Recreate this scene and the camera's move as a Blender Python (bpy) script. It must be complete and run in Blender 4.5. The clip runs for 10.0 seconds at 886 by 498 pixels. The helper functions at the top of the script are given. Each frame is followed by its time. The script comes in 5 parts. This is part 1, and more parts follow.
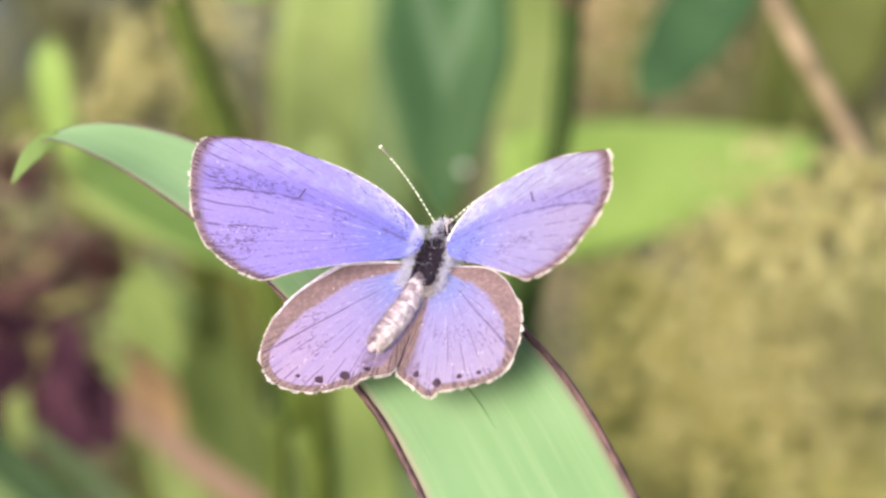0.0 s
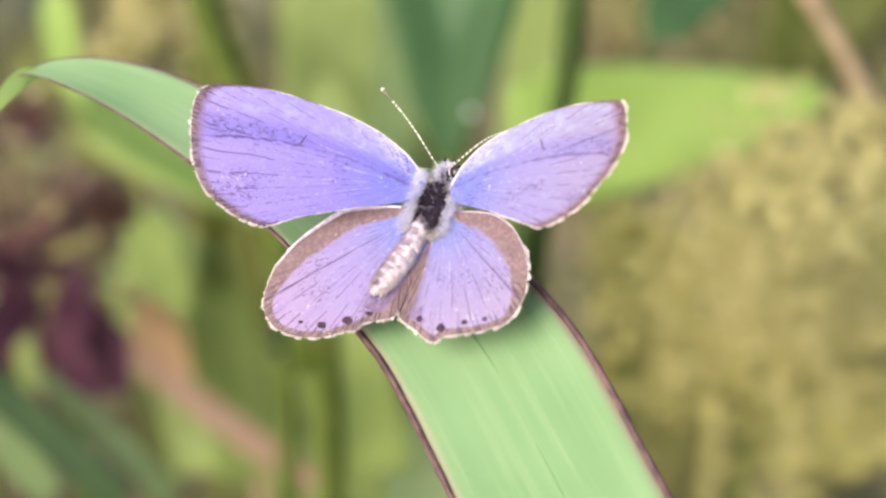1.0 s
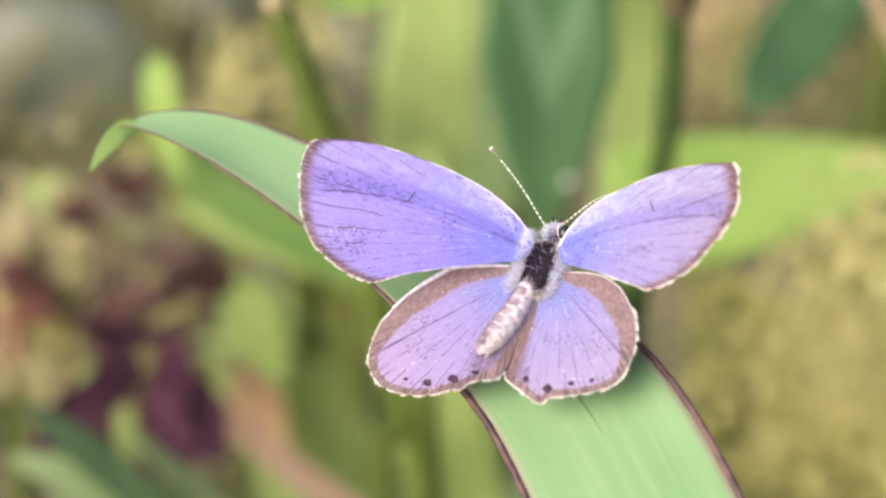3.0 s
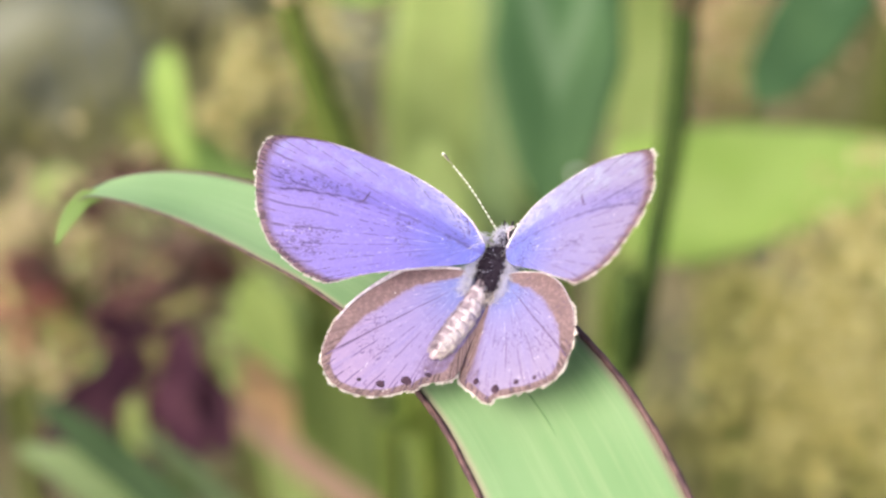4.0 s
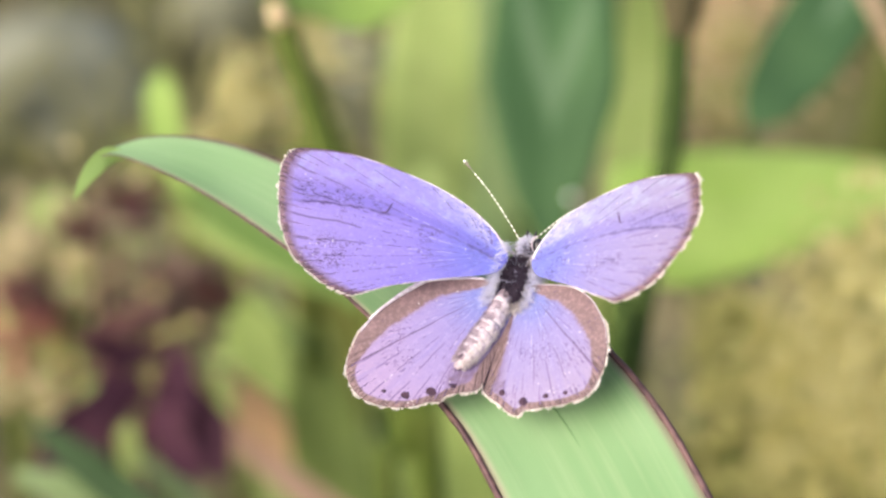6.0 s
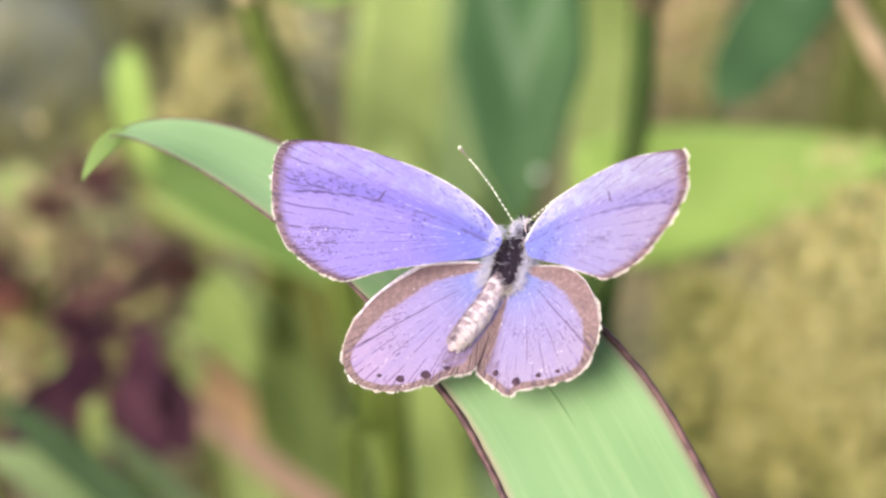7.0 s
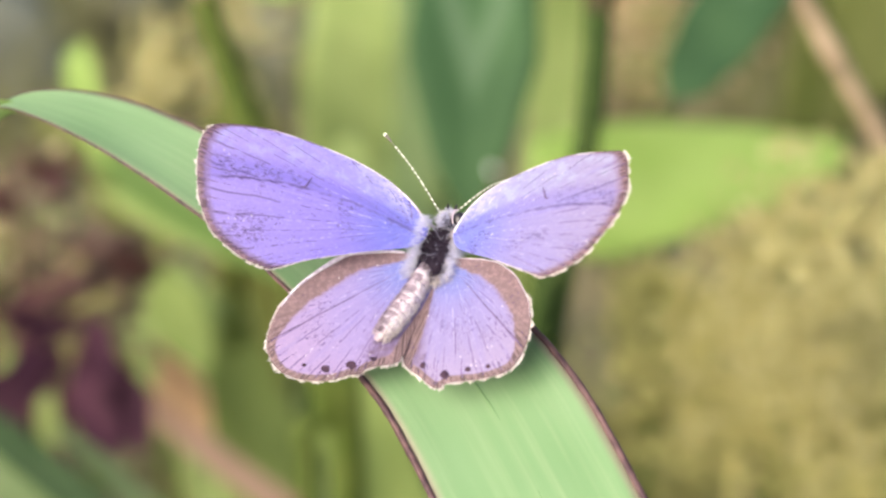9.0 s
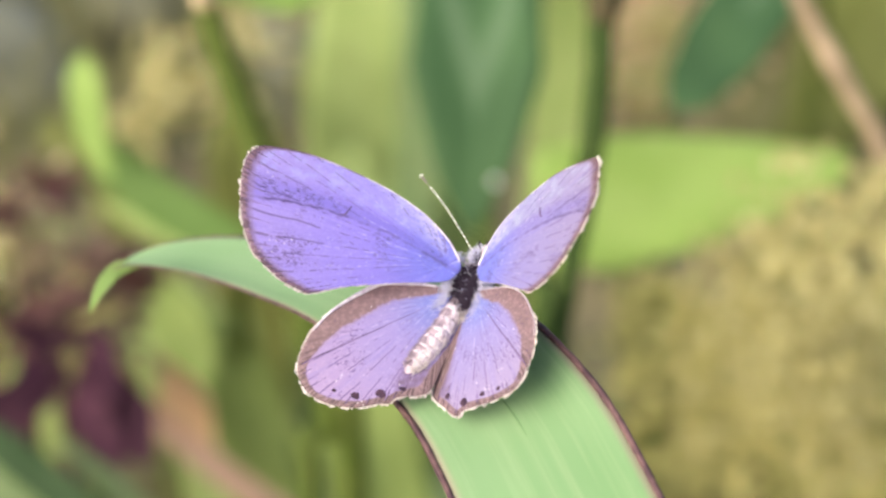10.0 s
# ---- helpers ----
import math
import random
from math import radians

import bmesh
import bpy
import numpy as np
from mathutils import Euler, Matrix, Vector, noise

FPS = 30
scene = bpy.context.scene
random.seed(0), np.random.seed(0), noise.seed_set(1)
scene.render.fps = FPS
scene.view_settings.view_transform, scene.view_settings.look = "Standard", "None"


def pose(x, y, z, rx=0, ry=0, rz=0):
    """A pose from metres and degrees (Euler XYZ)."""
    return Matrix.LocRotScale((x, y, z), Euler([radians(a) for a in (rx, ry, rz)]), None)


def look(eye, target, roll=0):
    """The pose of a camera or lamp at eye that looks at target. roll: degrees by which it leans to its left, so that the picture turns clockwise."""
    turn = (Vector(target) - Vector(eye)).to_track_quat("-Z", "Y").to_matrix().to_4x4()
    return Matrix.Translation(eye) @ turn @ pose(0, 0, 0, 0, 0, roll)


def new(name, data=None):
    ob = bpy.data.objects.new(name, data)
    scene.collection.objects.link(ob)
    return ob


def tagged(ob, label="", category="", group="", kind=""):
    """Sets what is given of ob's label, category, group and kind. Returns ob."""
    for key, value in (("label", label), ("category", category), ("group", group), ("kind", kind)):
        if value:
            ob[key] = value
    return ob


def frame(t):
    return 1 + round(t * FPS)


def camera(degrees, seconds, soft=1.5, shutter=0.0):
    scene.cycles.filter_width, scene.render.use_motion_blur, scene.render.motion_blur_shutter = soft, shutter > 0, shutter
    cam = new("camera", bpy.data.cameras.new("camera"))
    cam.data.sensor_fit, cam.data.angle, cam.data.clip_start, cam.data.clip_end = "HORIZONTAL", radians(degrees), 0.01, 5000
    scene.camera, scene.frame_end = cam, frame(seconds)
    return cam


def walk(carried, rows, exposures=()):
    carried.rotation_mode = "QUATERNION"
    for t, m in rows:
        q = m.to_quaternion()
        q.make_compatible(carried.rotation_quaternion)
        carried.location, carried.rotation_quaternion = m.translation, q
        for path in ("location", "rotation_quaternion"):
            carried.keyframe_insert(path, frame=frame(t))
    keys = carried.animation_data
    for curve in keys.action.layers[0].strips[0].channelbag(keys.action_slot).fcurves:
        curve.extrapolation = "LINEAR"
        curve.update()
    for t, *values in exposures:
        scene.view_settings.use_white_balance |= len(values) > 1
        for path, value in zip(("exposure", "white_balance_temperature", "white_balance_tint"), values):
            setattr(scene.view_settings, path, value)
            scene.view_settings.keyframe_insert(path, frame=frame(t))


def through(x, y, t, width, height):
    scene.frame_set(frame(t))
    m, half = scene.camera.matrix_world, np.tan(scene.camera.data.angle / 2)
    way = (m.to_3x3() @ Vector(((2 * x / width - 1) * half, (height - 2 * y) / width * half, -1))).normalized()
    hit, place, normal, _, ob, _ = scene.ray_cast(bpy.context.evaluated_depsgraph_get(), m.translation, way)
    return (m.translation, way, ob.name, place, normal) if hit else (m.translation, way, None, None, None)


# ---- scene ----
# The camera: a hand-held telephone lens a hand's width from the butterfly.
cam = camera(25.0, 10.0, soft=2.5)
cam.data.dof.use_dof = True
cam.data.dof.focus_distance = 0.1335
cam.data.dof.aperture_fstop = 27.0
EYE = (0.0, 0.0, 0.62)
CAMERA_ROWS = [
    (0, 59.970, -0.405, -0.702),
    (0.5, 59.112, -0.454, -0.786),
    (1, 58.382, -0.300, -0.519),
    (1.5, 60.664, -0.016, -0.028),
    (2, 61.104, 0.421, 0.730),
    (2.5, 61.062, 0.761, 1.319),
    (3, 60.358, 1.085, 1.879),
    (3.2, 60.084, 1.133, 1.964),
    (4.3, 60.266, 1.222, 2.118),
    (4.5, 60.558, 1.246, 2.160),
    (5, 60.902, 1.335, 2.314),
    (5.5, 61.043, 1.230, 2.132),
    (5.7, 60.994, 1.198, 2.076),
    (6.8, 60.236, 0.794, 1.375),
    (7, 60.152, 0.664, 1.150),
    (7.5, 60.211, 0.186, 0.323),
    (8, 60.016, 0.105, 0.182),
    (8.5, 59.951, 0.041, 0.070),
    (9, 60.000, -0.000, 0.000),
    (9.5, 60.162, -0.065, -0.112),
    (10, 60.356, 0.049, 0.084),
]
walk(cam, [(t, pose(*EYE, rx, ry, rz)) for t, rx, ry, rz in CAMERA_ROWS], exposures=[(0.0, 0.52), (10.0, 0.52)])

# ---- light: hazy sun, high behind the camera ----
SUN_FROM = Vector((-0.58, -0.60, 0.56)).normalized()
world = bpy.data.worlds.new("sky")
world.use_nodes = True
scene.world = world
sky = world.node_tree.nodes.new("ShaderNodeTexSky")
sky.sky_type = "NISHITA"
sky.sun_disc = False
sky.sun_elevation = math.asin(SUN_FROM.z)
sky.sun_rotation = math.atan2(SUN_FROM.x, SUN_FROM.y)
sky.dust_density = 6.0
world.node_tree.links.new(sky.outputs[0], world.node_tree.nodes["Background"].inputs[0])
world.node_tree.nodes["Background"].inputs[1].default_value = 0.172
sun_data = bpy.data.lights.new("sun", "SUN")
sun_data.energy = 1.9
sun_data.angle = radians(48.0)
sun_data.color = (1.0, 0.94, 0.84)
sun = new("sun", sun_data)
sun.matrix_world = look(SUN_FROM * 5.0, (0, 0, 0))


# ---- materials ----
class Nodes:
    """A node material in the making."""

    def __init__(self, name):
        self.mat = bpy.data.materials.new(name)
        self.mat.use_nodes = True
        self.tree = self.mat.node_tree
        self.tree.nodes.clear()
        self.out = self.add("ShaderNodeOutputMaterial")

    def add(self, kind, **inputs):
        node = self.tree.nodes.new(kind)
        for key, value in inputs.items():
            self.put(node, key.replace("_", " "), value)
        return node

    def put(self, node, key, value):
        socket = node.inputs[int(key)] if key.strip().isdigit() else node.inputs[key]
        if isinstance(value, bpy.types.NodeSocket):
            self.tree.links.new(value, socket)
        else:
            if isinstance(value, tuple) and len(value) == 3 and socket.type == "RGBA":
                value = (*value, 1.0)
            socket.default_value = value

    def coords(self):
        return self.add("ShaderNodeTexCoord").outputs["Object"]

    def noise(self, scale, detail=3.0, vector=None, rough=0.55):
        node = self.add("ShaderNodeTexNoise", Scale=scale, Detail=detail, Roughness=rough)
        self.put(node, "Vector", vector or self.coords())
        return node.outputs["Fac"]

    def math(self, op, a, b=0.0, clamp=False):
        node = self.add("ShaderNodeMath")
        node.operation, node.use_clamp = op, clamp
        self.put(node, "0", a)
        self.put(node, "1", b)
        return node.outputs[0]

    def step(self, value, low, high, a=0.0, b=1.0):
        node = self.add("ShaderNodeMapRange")
        node.interpolation_type = "SMOOTHSTEP"
        for key, v in (("0", value), ("1", low), ("2", high), ("3", a), ("4", b)):
            self.put(node, key, v)
        return node.outputs[0]

    def mix(self, fac, a, b, mode="MIX"):
        node = self.add("ShaderNodeMix")
        node.data_type, node.blend_type = "RGBA", mode
        self.put(node, "0", fac)
        self.put(node, "6", a)
        self.put(node, "7", b)
        return node.outputs[2]

    def attribute(self, name):
        node = self.add("ShaderNodeAttribute")
        node.attribute_name = name
        sep = self.add("ShaderNodeSeparateXYZ")
        self.put(sep, "0", node.outputs["Vector"])
        return sep.outputs

    def random(self):
        return self.add("ShaderNodeObjectInfo").outputs["Random"]

    def island(self):
        return self.add("ShaderNodeNewGeometry").outputs["Random Per Island"]

    def bump(self, height, strength, distance):
        node = self.add("ShaderNodeBump", Strength=strength, Distance=distance)
        self.put(node, "Height", height)
        return node.outputs[0]

    def finish(self, color, rough=0.6, normal=None, through=0.0, through_color=None, spec=0.4, sheen=0.0):
        bsdf = self.add("ShaderNodeBsdfPrincipled")
        self.put(bsdf, "Base Color", color)
        self.put(bsdf, "Roughness", rough)
        self.put(bsdf, "Specular IOR Level", spec)
        if sheen:
            self.put(bsdf, "Sheen Weight", sheen)
            self.put(bsdf, "Sheen Roughness", 0.5)
        if normal is not None:
            self.put(bsdf, "Normal", normal)
        shader = bsdf.outputs[0]
        if through:
            trans = self.add("ShaderNodeBsdfTranslucent")
            self.put(trans, "Color", through_color if through_color is not None else color)
            mixer = self.add("ShaderNodeMixShader")
            self.put(mixer, "0", through)
            self.tree.links.new(shader, mixer.inputs[1])
            self.tree.links.new(trans.outputs[0], mixer.inputs[2])
            shader = mixer.outputs[0]
        self.tree.links.new(shader, self.out.inputs[0])
        return self.mat


def leaf_material(name, base, second, rib, stripes=40.0, through=0.3, rough=0.5, chevron=None, grain=900.0, lit=(0.45, 0.62, 0.08), shade=0.0, midrib=0.5, edge=None):
    """A leaf with a midrib, veins along or across it and blotches at two scales. shade: how strongly soft patches of
    shadow are painted into the colour.
    """
    n = Nodes(name)
    u, v, _ = n.attribute("leaf")
    big = n.noise(60.0, 2.0)
    fine = n.noise(grain, 3.0)
    color = n.mix(n.step(big, 0.35, 0.68), base, second)
    if shade:
        shaded_tone = tuple(c * f for c, f in zip(base, (0.42, 0.40, 0.38)))
        color = n.mix(n.step(n.noise(38.0, 3.0, None, 0.6), 0.47, 0.66, 0.0, shade), color, shaded_tone)
    lines_at = n.add("ShaderNodeCombineXYZ")
    n.put(lines_at, "0", n.math("MULTIPLY", u, stripes * 0.4))
    n.put(lines_at, "1", n.math("MULTIPLY", v, 1.6))
    ribs = n.noise(1.0, 3.0, lines_at.outputs[0], 0.7)
    color = n.mix(n.step(ribs, 0.45, 0.75, 0.0, 0.4), color, rib)
    color = n.mix(n.step(ribs, 0.44, 0.25, 0.0, 0.25), color, base)
    color = n.mix(n.step(n.math("ABSOLUTE", u), 0.0, 0.09, midrib, 0.0), color, rib)
    color = n.mix(n.step(fine, 0.6, 0.8, 0.0, 0.25), color, second)
    if edge:
        color = n.mix(n.step(n.math("ADD", n.math("ABSOLUTE", u), n.math("MULTIPLY", ribs, 0.08)), 0.88, 1.03, 0.0, 0.8), color, edge)
    if chevron:
        pale, at, lean, width = chevron
        along = n.math("ADD", v, n.math("MULTIPLY", n.math("ABSOLUTE", u), lean))
        off = n.math("ABSOLUTE", n.math("SUBTRACT", along, at))
        mark = n.math("MULTIPLY", n.step(off, width * 0.3, width, 0.85, 0.0), n.step(n.math("ABSOLUTE", u), 0.5, 0.8, 1.0, 0.0))
        color = n.mix(mark, color, pale)
    normal = n.bump(ribs, 0.25, 0.0002)
    return n.finish(color, rough, normal, through, n.mix(0.5, color, lit, "MIX"), 0.22)


def plain_material(name, base, second, scale=200.0, rough=0.7, bump=0.0003, through=0.0, per_piece=False, spec=0.3):
    n = Nodes(name)
    mixed = n.mix(n.step(n.noise(scale, 4.0), 0.35, 0.65), base, second)
    if per_piece:
        mixed = n.mix(n.math("MULTIPLY", n.math("POWER", n.island(), 1.6), 0.85), mixed, second)
    mixed = n.mix(n.step(n.noise(scale * 7.0, 2.0), 0.55, 0.8, 0.0, 0.35), mixed, second)
    return n.finish(mixed, rough, n.bump(n.noise(scale * 4.0, 4.0), 0.5, bump), through, None, spec)


def wing_material(name, inner, middle, outer, border, kind, wear=1.0, anal_at=(1.5, -8.5, 2.1), band_depth=0.52):
    """Scaled wing: blue at the root, lilac outwards, brown border, dark broken scale rows, loose pale scales."""
    n = Nodes(name)
    rim, reach, turn = n.attribute("wing")
    place = n.add("ShaderNodeVectorMath", **{"1": (1000.0, 1000.0, 1000.0)})
    place.operation = "MULTIPLY"
    n.put(place, "0", n.coords())
    axes = n.add("ShaderNodeSeparateXYZ")
    n.put(axes, "0", place.outputs[0])
    x, y = n.math("ABSOLUTE", axes.outputs[0]), axes.outputs[1]
    grain = n.noise(4200.0, 3.0, None, 0.7)
    coarse = n.noise(1500.0, 3.0, None, 0.65)
    patch = n.noise(380.0, 3.0)

    def rays(around, along, detail=3.0):
        at = n.add("ShaderNodeCombineXYZ")
        n.put(at, "0", n.math("MULTIPLY", turn, around))
        n.put(at, "1", n.math("MULTIPLY", reach, along))
        return n.noise(1.0, detail, at.outputs[0], 0.65)

    def near(cx, cy, r):
        dx, dy = n.math("SUBTRACT", x, cx), n.math("SUBTRACT", y, cy)
        off = n.math("SQRT", n.math("ADD", n.math("MULTIPLY", dx, dx), n.math("MULTIPLY", dy, dy)))
        return n.step(n.math("ADD", off, n.math("MULTIPLY", n.math("SUBTRACT", coarse, 0.5), r)), r * 0.45, r, 1.0, 0.0)

    def rows(along, across):
        """Short dashes of missing scales that run along the wing."""
        at = n.add("ShaderNodeCombineXYZ")
        n.put(at, "0", n.math("MULTIPLY", x, along))
        n.put(at, "1", n.math("MULTIPLY", y, across))
        return n.noise(1.0, 2.0, at.outputs[0], 0.6)

    cells, folds, hairs = rays(26.0, 1.2, 2.0), rays(70.0, 2.5), rays(260.0, 7.0, 2.0)
    deep = tuple(c * f for c, f in zip(inner, (0.95, 0.72, 0.84)))
    dark = (0.085, 0.05, 0.16)
    color = n.mix(n.step(reach, 0.03, 0.42), inner, middle)
    color = n.mix(n.step(n.math("ADD", reach, n.math("MULTIPLY", patch, 0.3)), 0.50, 1.10), color, outer)
    color = n.mix(n.step(cells, 0.50, 0.72, 0.0, 0.28), color, deep)
    color = n.mix(n.step(folds, 0.45, 0.30, 0.0, 0.22), color, tuple(min(1.0, c * 1.35 + 0.03) for c in outer))
    color = n.mix(n.math("MULTIPLY", n.step(hairs, 0.52, 0.66, 0.0, 0.5), n.step(reach, 0.55, 0.15)), color, deep)
    color = n.mix(n.step(grain, 0.46, 0.30, 0.0, 0.22), color, deep)
    color = n.mix(n.step(grain, 0.55, 0.72, 0.0, 0.16), color, (0.72, 0.68, 0.88))
    if kind == "fore":
        line = n.math("ADD", n.math("MULTIPLY", x, n.math("SUBTRACT", 0.342, n.math("MULTIPLY", x, 0.0183))), -0.61)
        off = n.math("SUBTRACT", n.math("ADD", y, n.math("MULTIPLY", n.math("SUBTRACT", coarse, 0.5), 0.45)), line)
        span = n.math("ADD", n.math("MULTIPLY", x, 0.11), 0.30)
        above = n.math("DIVIDE", off, span)
        costal = n.math("MULTIPLY", n.step(above, 0.75, 1.35), n.step(x, 1.0, 4.0))
        mottle = n.math("ADD", n.step(coarse, 0.46, 0.66, 0.22, 0.75), n.step(x, 13.0, 5.0, -0.10, 0.16))
        color = n.mix(n.math("MULTIPLY", costal, mottle), color, tuple(c * f + 0.06 for c, f in zip(middle, (1.12, 1.35, 1.0))))
        lead = n.math("MULTIPLY", n.step(turn, 0.22, 0.04), n.step(rows(1.6, 3.5), 0.36, 0.58))
        color = n.mix(n.math("MULTIPLY", n.math("MULTIPLY", lead, costal), n.step(x, 13.0, 7.0, 0.25, 0.85)), color, (0.66, 0.63, 0.86))
        band = n.math("MULTIPLY", n.step(above, -0.30, 0.25), n.step(above, 1.20, 0.45))
        color = n.mix(n.math("MULTIPLY", band, n.step(x, 1.5, 8.0, band_depth * 0.8, band_depth)), color, deep)
        gaps = n.step(n.noise(1100.0, 2.0), 0.40, 0.52, 0.25, 1.0)
        seam = n.math("MULTIPLY", n.step(n.math("ABSOLUTE", off), 0.03, 0.13, 0.85, 0.0), gaps)
        color = n.mix(n.math("MULTIPLY", seam, n.step(x, 14.5, 6.0, 0.95, 0.55)), color, dark)
        dashes = n.math("MULTIPLY", n.step(rows(2.6, 11.0), 0.51, 0.58), n.step(coarse, 0.44, 0.52))
        worn = n.math("MULTIPLY", n.math("MULTIPLY", band, n.step(x, 8.0, 11.5)), 0.9)
        worn = n.math("MAXIMUM", worn, n.math("MULTIPLY", near(12.6, -2.7, 1.9), 0.9))
        worn = n.math("MAXIMUM", worn, n.math("MULTIPLY", near(2.6, 0.7, 1.3), 0.6))
        worn = n.math("MAXIMUM", worn, n.step(patch, 0.56, 0.66, 0.0, 0.7))
        color = n.mix(n.math("MULTIPLY", n.math("MULTIPLY", dashes, worn), wear), color, dark)
    else:
        anal = n.math("MAXIMUM", near(*anal_at), n.math("MULTIPLY", n.step(x, 1.1, 0.2), n.step(y, -3.5, -6.0)))
        color = n.mix(n.math("MULTIPLY", anal, n.step(coarse, 0.35, 0.62, 0.95, 0.6)), color, (0.17, 0.115, 0.20))
        dashes = n.math("MULTIPLY", n.step(rays(150.0, 26.0, 2.0), 0.56, 0.63), n.step(patch, 0.52, 0.63))
        color = n.mix(n.math("MULTIPLY", dashes, 0.75 * wear), color, dark)
    sway = n.math("ADD", turn, n.math("MULTIPLY", n.math("SUBTRACT", patch, 0.5), 0.02))

    def nerves(number, shift, width):
        wave = n.math("FRACT", n.math("ADD", n.math("MULTIPLY", sway, number), shift))
        return n.step(n.math("ABSOLUTE", n.math("SUBTRACT", wave, 0.5)), 0.0, width, 1.0, 0.0)

    broken = n.step(n.math("ADD", n.noise(800.0, 3.0), n.math("MULTIPLY", n.step(reach, 0.45, 0.85), 0.07)), 0.47, 0.56)
    color = n.mix(n.math("MULTIPLY", n.math("MULTIPLY", nerves(21.0, 0.0, 0.06), broken), 0.8), color, dark)
    pale = n.math("MULTIPLY", n.step(n.noise(1900.0, 2.0), 0.50, 0.62), n.step(reach, 0.70, 0.30))
    color = n.mix(n.math("MULTIPLY", n.math("MULTIPLY", nerves(13.0, 0.3, 0.05), pale), 0.55), color, (0.80, 0.74, 0.92))
    ragged = n.math("ADD", rim, n.math("MULTIPLY", n.math("SUBTRACT", n.math("ADD", grain, coarse), 1.0), 0.55 if kind == "fore" else 0.28))
    mauve = tuple((p + q) * 0.5 for p, q in zip(border, outer))
    color = n.mix(n.step(ragged, 0.85, 1.45 if kind == "fore" else 1.12, 0.85, 0.0), color, mauve)
    brown = n.mix(n.step(grain, 0.42, 0.66), border, tuple(min(1.0, c * 1.5) for c in border))
    blots = n.math("MULTIPLY", n.step(rays(120.0, 3.0, 2.0), 0.47, 0.58), n.step(turn, 0.25, 0.38))
    brown = n.mix(n.math("MULTIPLY", blots, 0.85), brown, tuple(c * 0.35 for c in border))
    color = n.mix(n.step(ragged, 0.45 if kind == "fore" else 0.85, 1.0, 0.97, 0.0), color, brown)
    specks = n.add("ShaderNodeTexVoronoi", Scale=4200.0)
    n.put(specks, "Vector", n.coords())
    lost = n.math("MULTIPLY", n.step(specks.outputs["Distance"], 0.15, 0.30, 1.0, 0.0), n.step(n.noise(420.0, 3.0), 0.55, 0.64))
    color = n.mix(n.math("MULTIPLY", lost, 0.8 * wear), color, dark)
    dust = n.add("ShaderNodeTexVoronoi", Scale=3300.0)
    n.put(dust, "Vector", n.coords())
    clumps = n.math("ADD", n.noise(700.0, 2.0), n.step(n.math("ABSOLUTE", n.math("SUBTRACT", ragged, 0.95)), 0.0, 0.4, 0.07, 0.0))
    bright = n.math("MULTIPLY", n.step(dust.outputs["Distance"], 0.08, 0.24, 0.85, 0.0), n.step(clumps, 0.60, 0.68))
    color = n.mix(bright, color, (0.90, 0.85, 0.90))
    normal = n.bump(n.math("ADD", grain, n.math("ADD", folds, bright)), 0.5, 0.00007)
    return n.finish(color, 0.55, normal, 0.22, None, 0.3)


M_FORE = wing_material("violet forewing scales", (0.195, 0.215, 0.71), (0.29, 0.235, 0.72), (0.345, 0.27, 0.66), (0.17, 0.105, 0.14), "fore")
# The right wings' paler copies hold their weaker iridescent sheen in the colour.
M_FORE_PALE = wing_material("forewing scales paled by viewing angle", (0.18, 0.21, 0.64), (0.275, 0.242, 0.49), (0.295, 0.25, 0.42), (0.19, 0.115, 0.135), "fore", 1.0, band_depth=0.25)
M_HIND = wing_material("hindwing scales", (0.195, 0.23, 0.58), (0.31, 0.255, 0.53), (0.37, 0.275, 0.485), (0.21, 0.14, 0.15), "hind")
M_HIND_PALE = wing_material("paler hindwing scales", (0.195, 0.23, 0.56), (0.275, 0.24, 0.49), (0.325, 0.265, 0.44), (0.21, 0.14, 0.15), "hind", 1.0, (0.1, -8.8, 1.1))
M_FRINGE = plain_material("pale fringe scales", (0.92, 0.90, 0.88), (0.74, 0.68, 0.66), 900.0, 0.6, 0.00003, 0.25, True)
M_COSTA = plain_material("white wing edge", (0.80, 0.76, 0.84), (0.55, 0.46, 0.58), 2500.0, 0.5, 0.00003)
M_VEIN = plain_material("dark violet-brown vein", (0.06, 0.035, 0.09), (0.20, 0.13, 0.28), 900.0, 0.6, 0.00003)
M_SPOT = plain_material("dark brown wing spot", (0.03, 0.015, 0.035), (0.07, 0.035, 0.06), 1800.0, 0.8, 0.00003)
M_THORAX = plain_material("dark velvety cuticle", (0.012, 0.009, 0.016), (0.04, 0.03, 0.05), 1300.0, 0.85, 0.0001, spec=0.15)
M_FUR = plain_material("pale silver-blue fur", (0.92, 0.91, 0.94), (0.62, 0.62, 0.78), 800.0, 0.7, 0.00002, 0.35, True)
M_DARK_FUR = plain_material("dark brown fur", (0.014, 0.010, 0.018), (0.06, 0.042, 0.065), 800.0, 0.85, 0.00002, 0.0, True, spec=0.1)
M_ABDOMEN = plain_material("grey-brown abdomen cuticle", (0.25, 0.19, 0.24), (0.44, 0.36, 0.42), 1500.0, 0.7, 0.00008)
M_BAND = plain_material("white abdominal scales", (0.74, 0.67, 0.74), (0.52, 0.43, 0.51), 2600.0, 0.7, 0.00008)
M_EYE = plain_material("black compound eye", (0.012, 0.01, 0.014), (0.03, 0.025, 0.03), 4000.0, 0.25, 0.00002, spec=0.6)
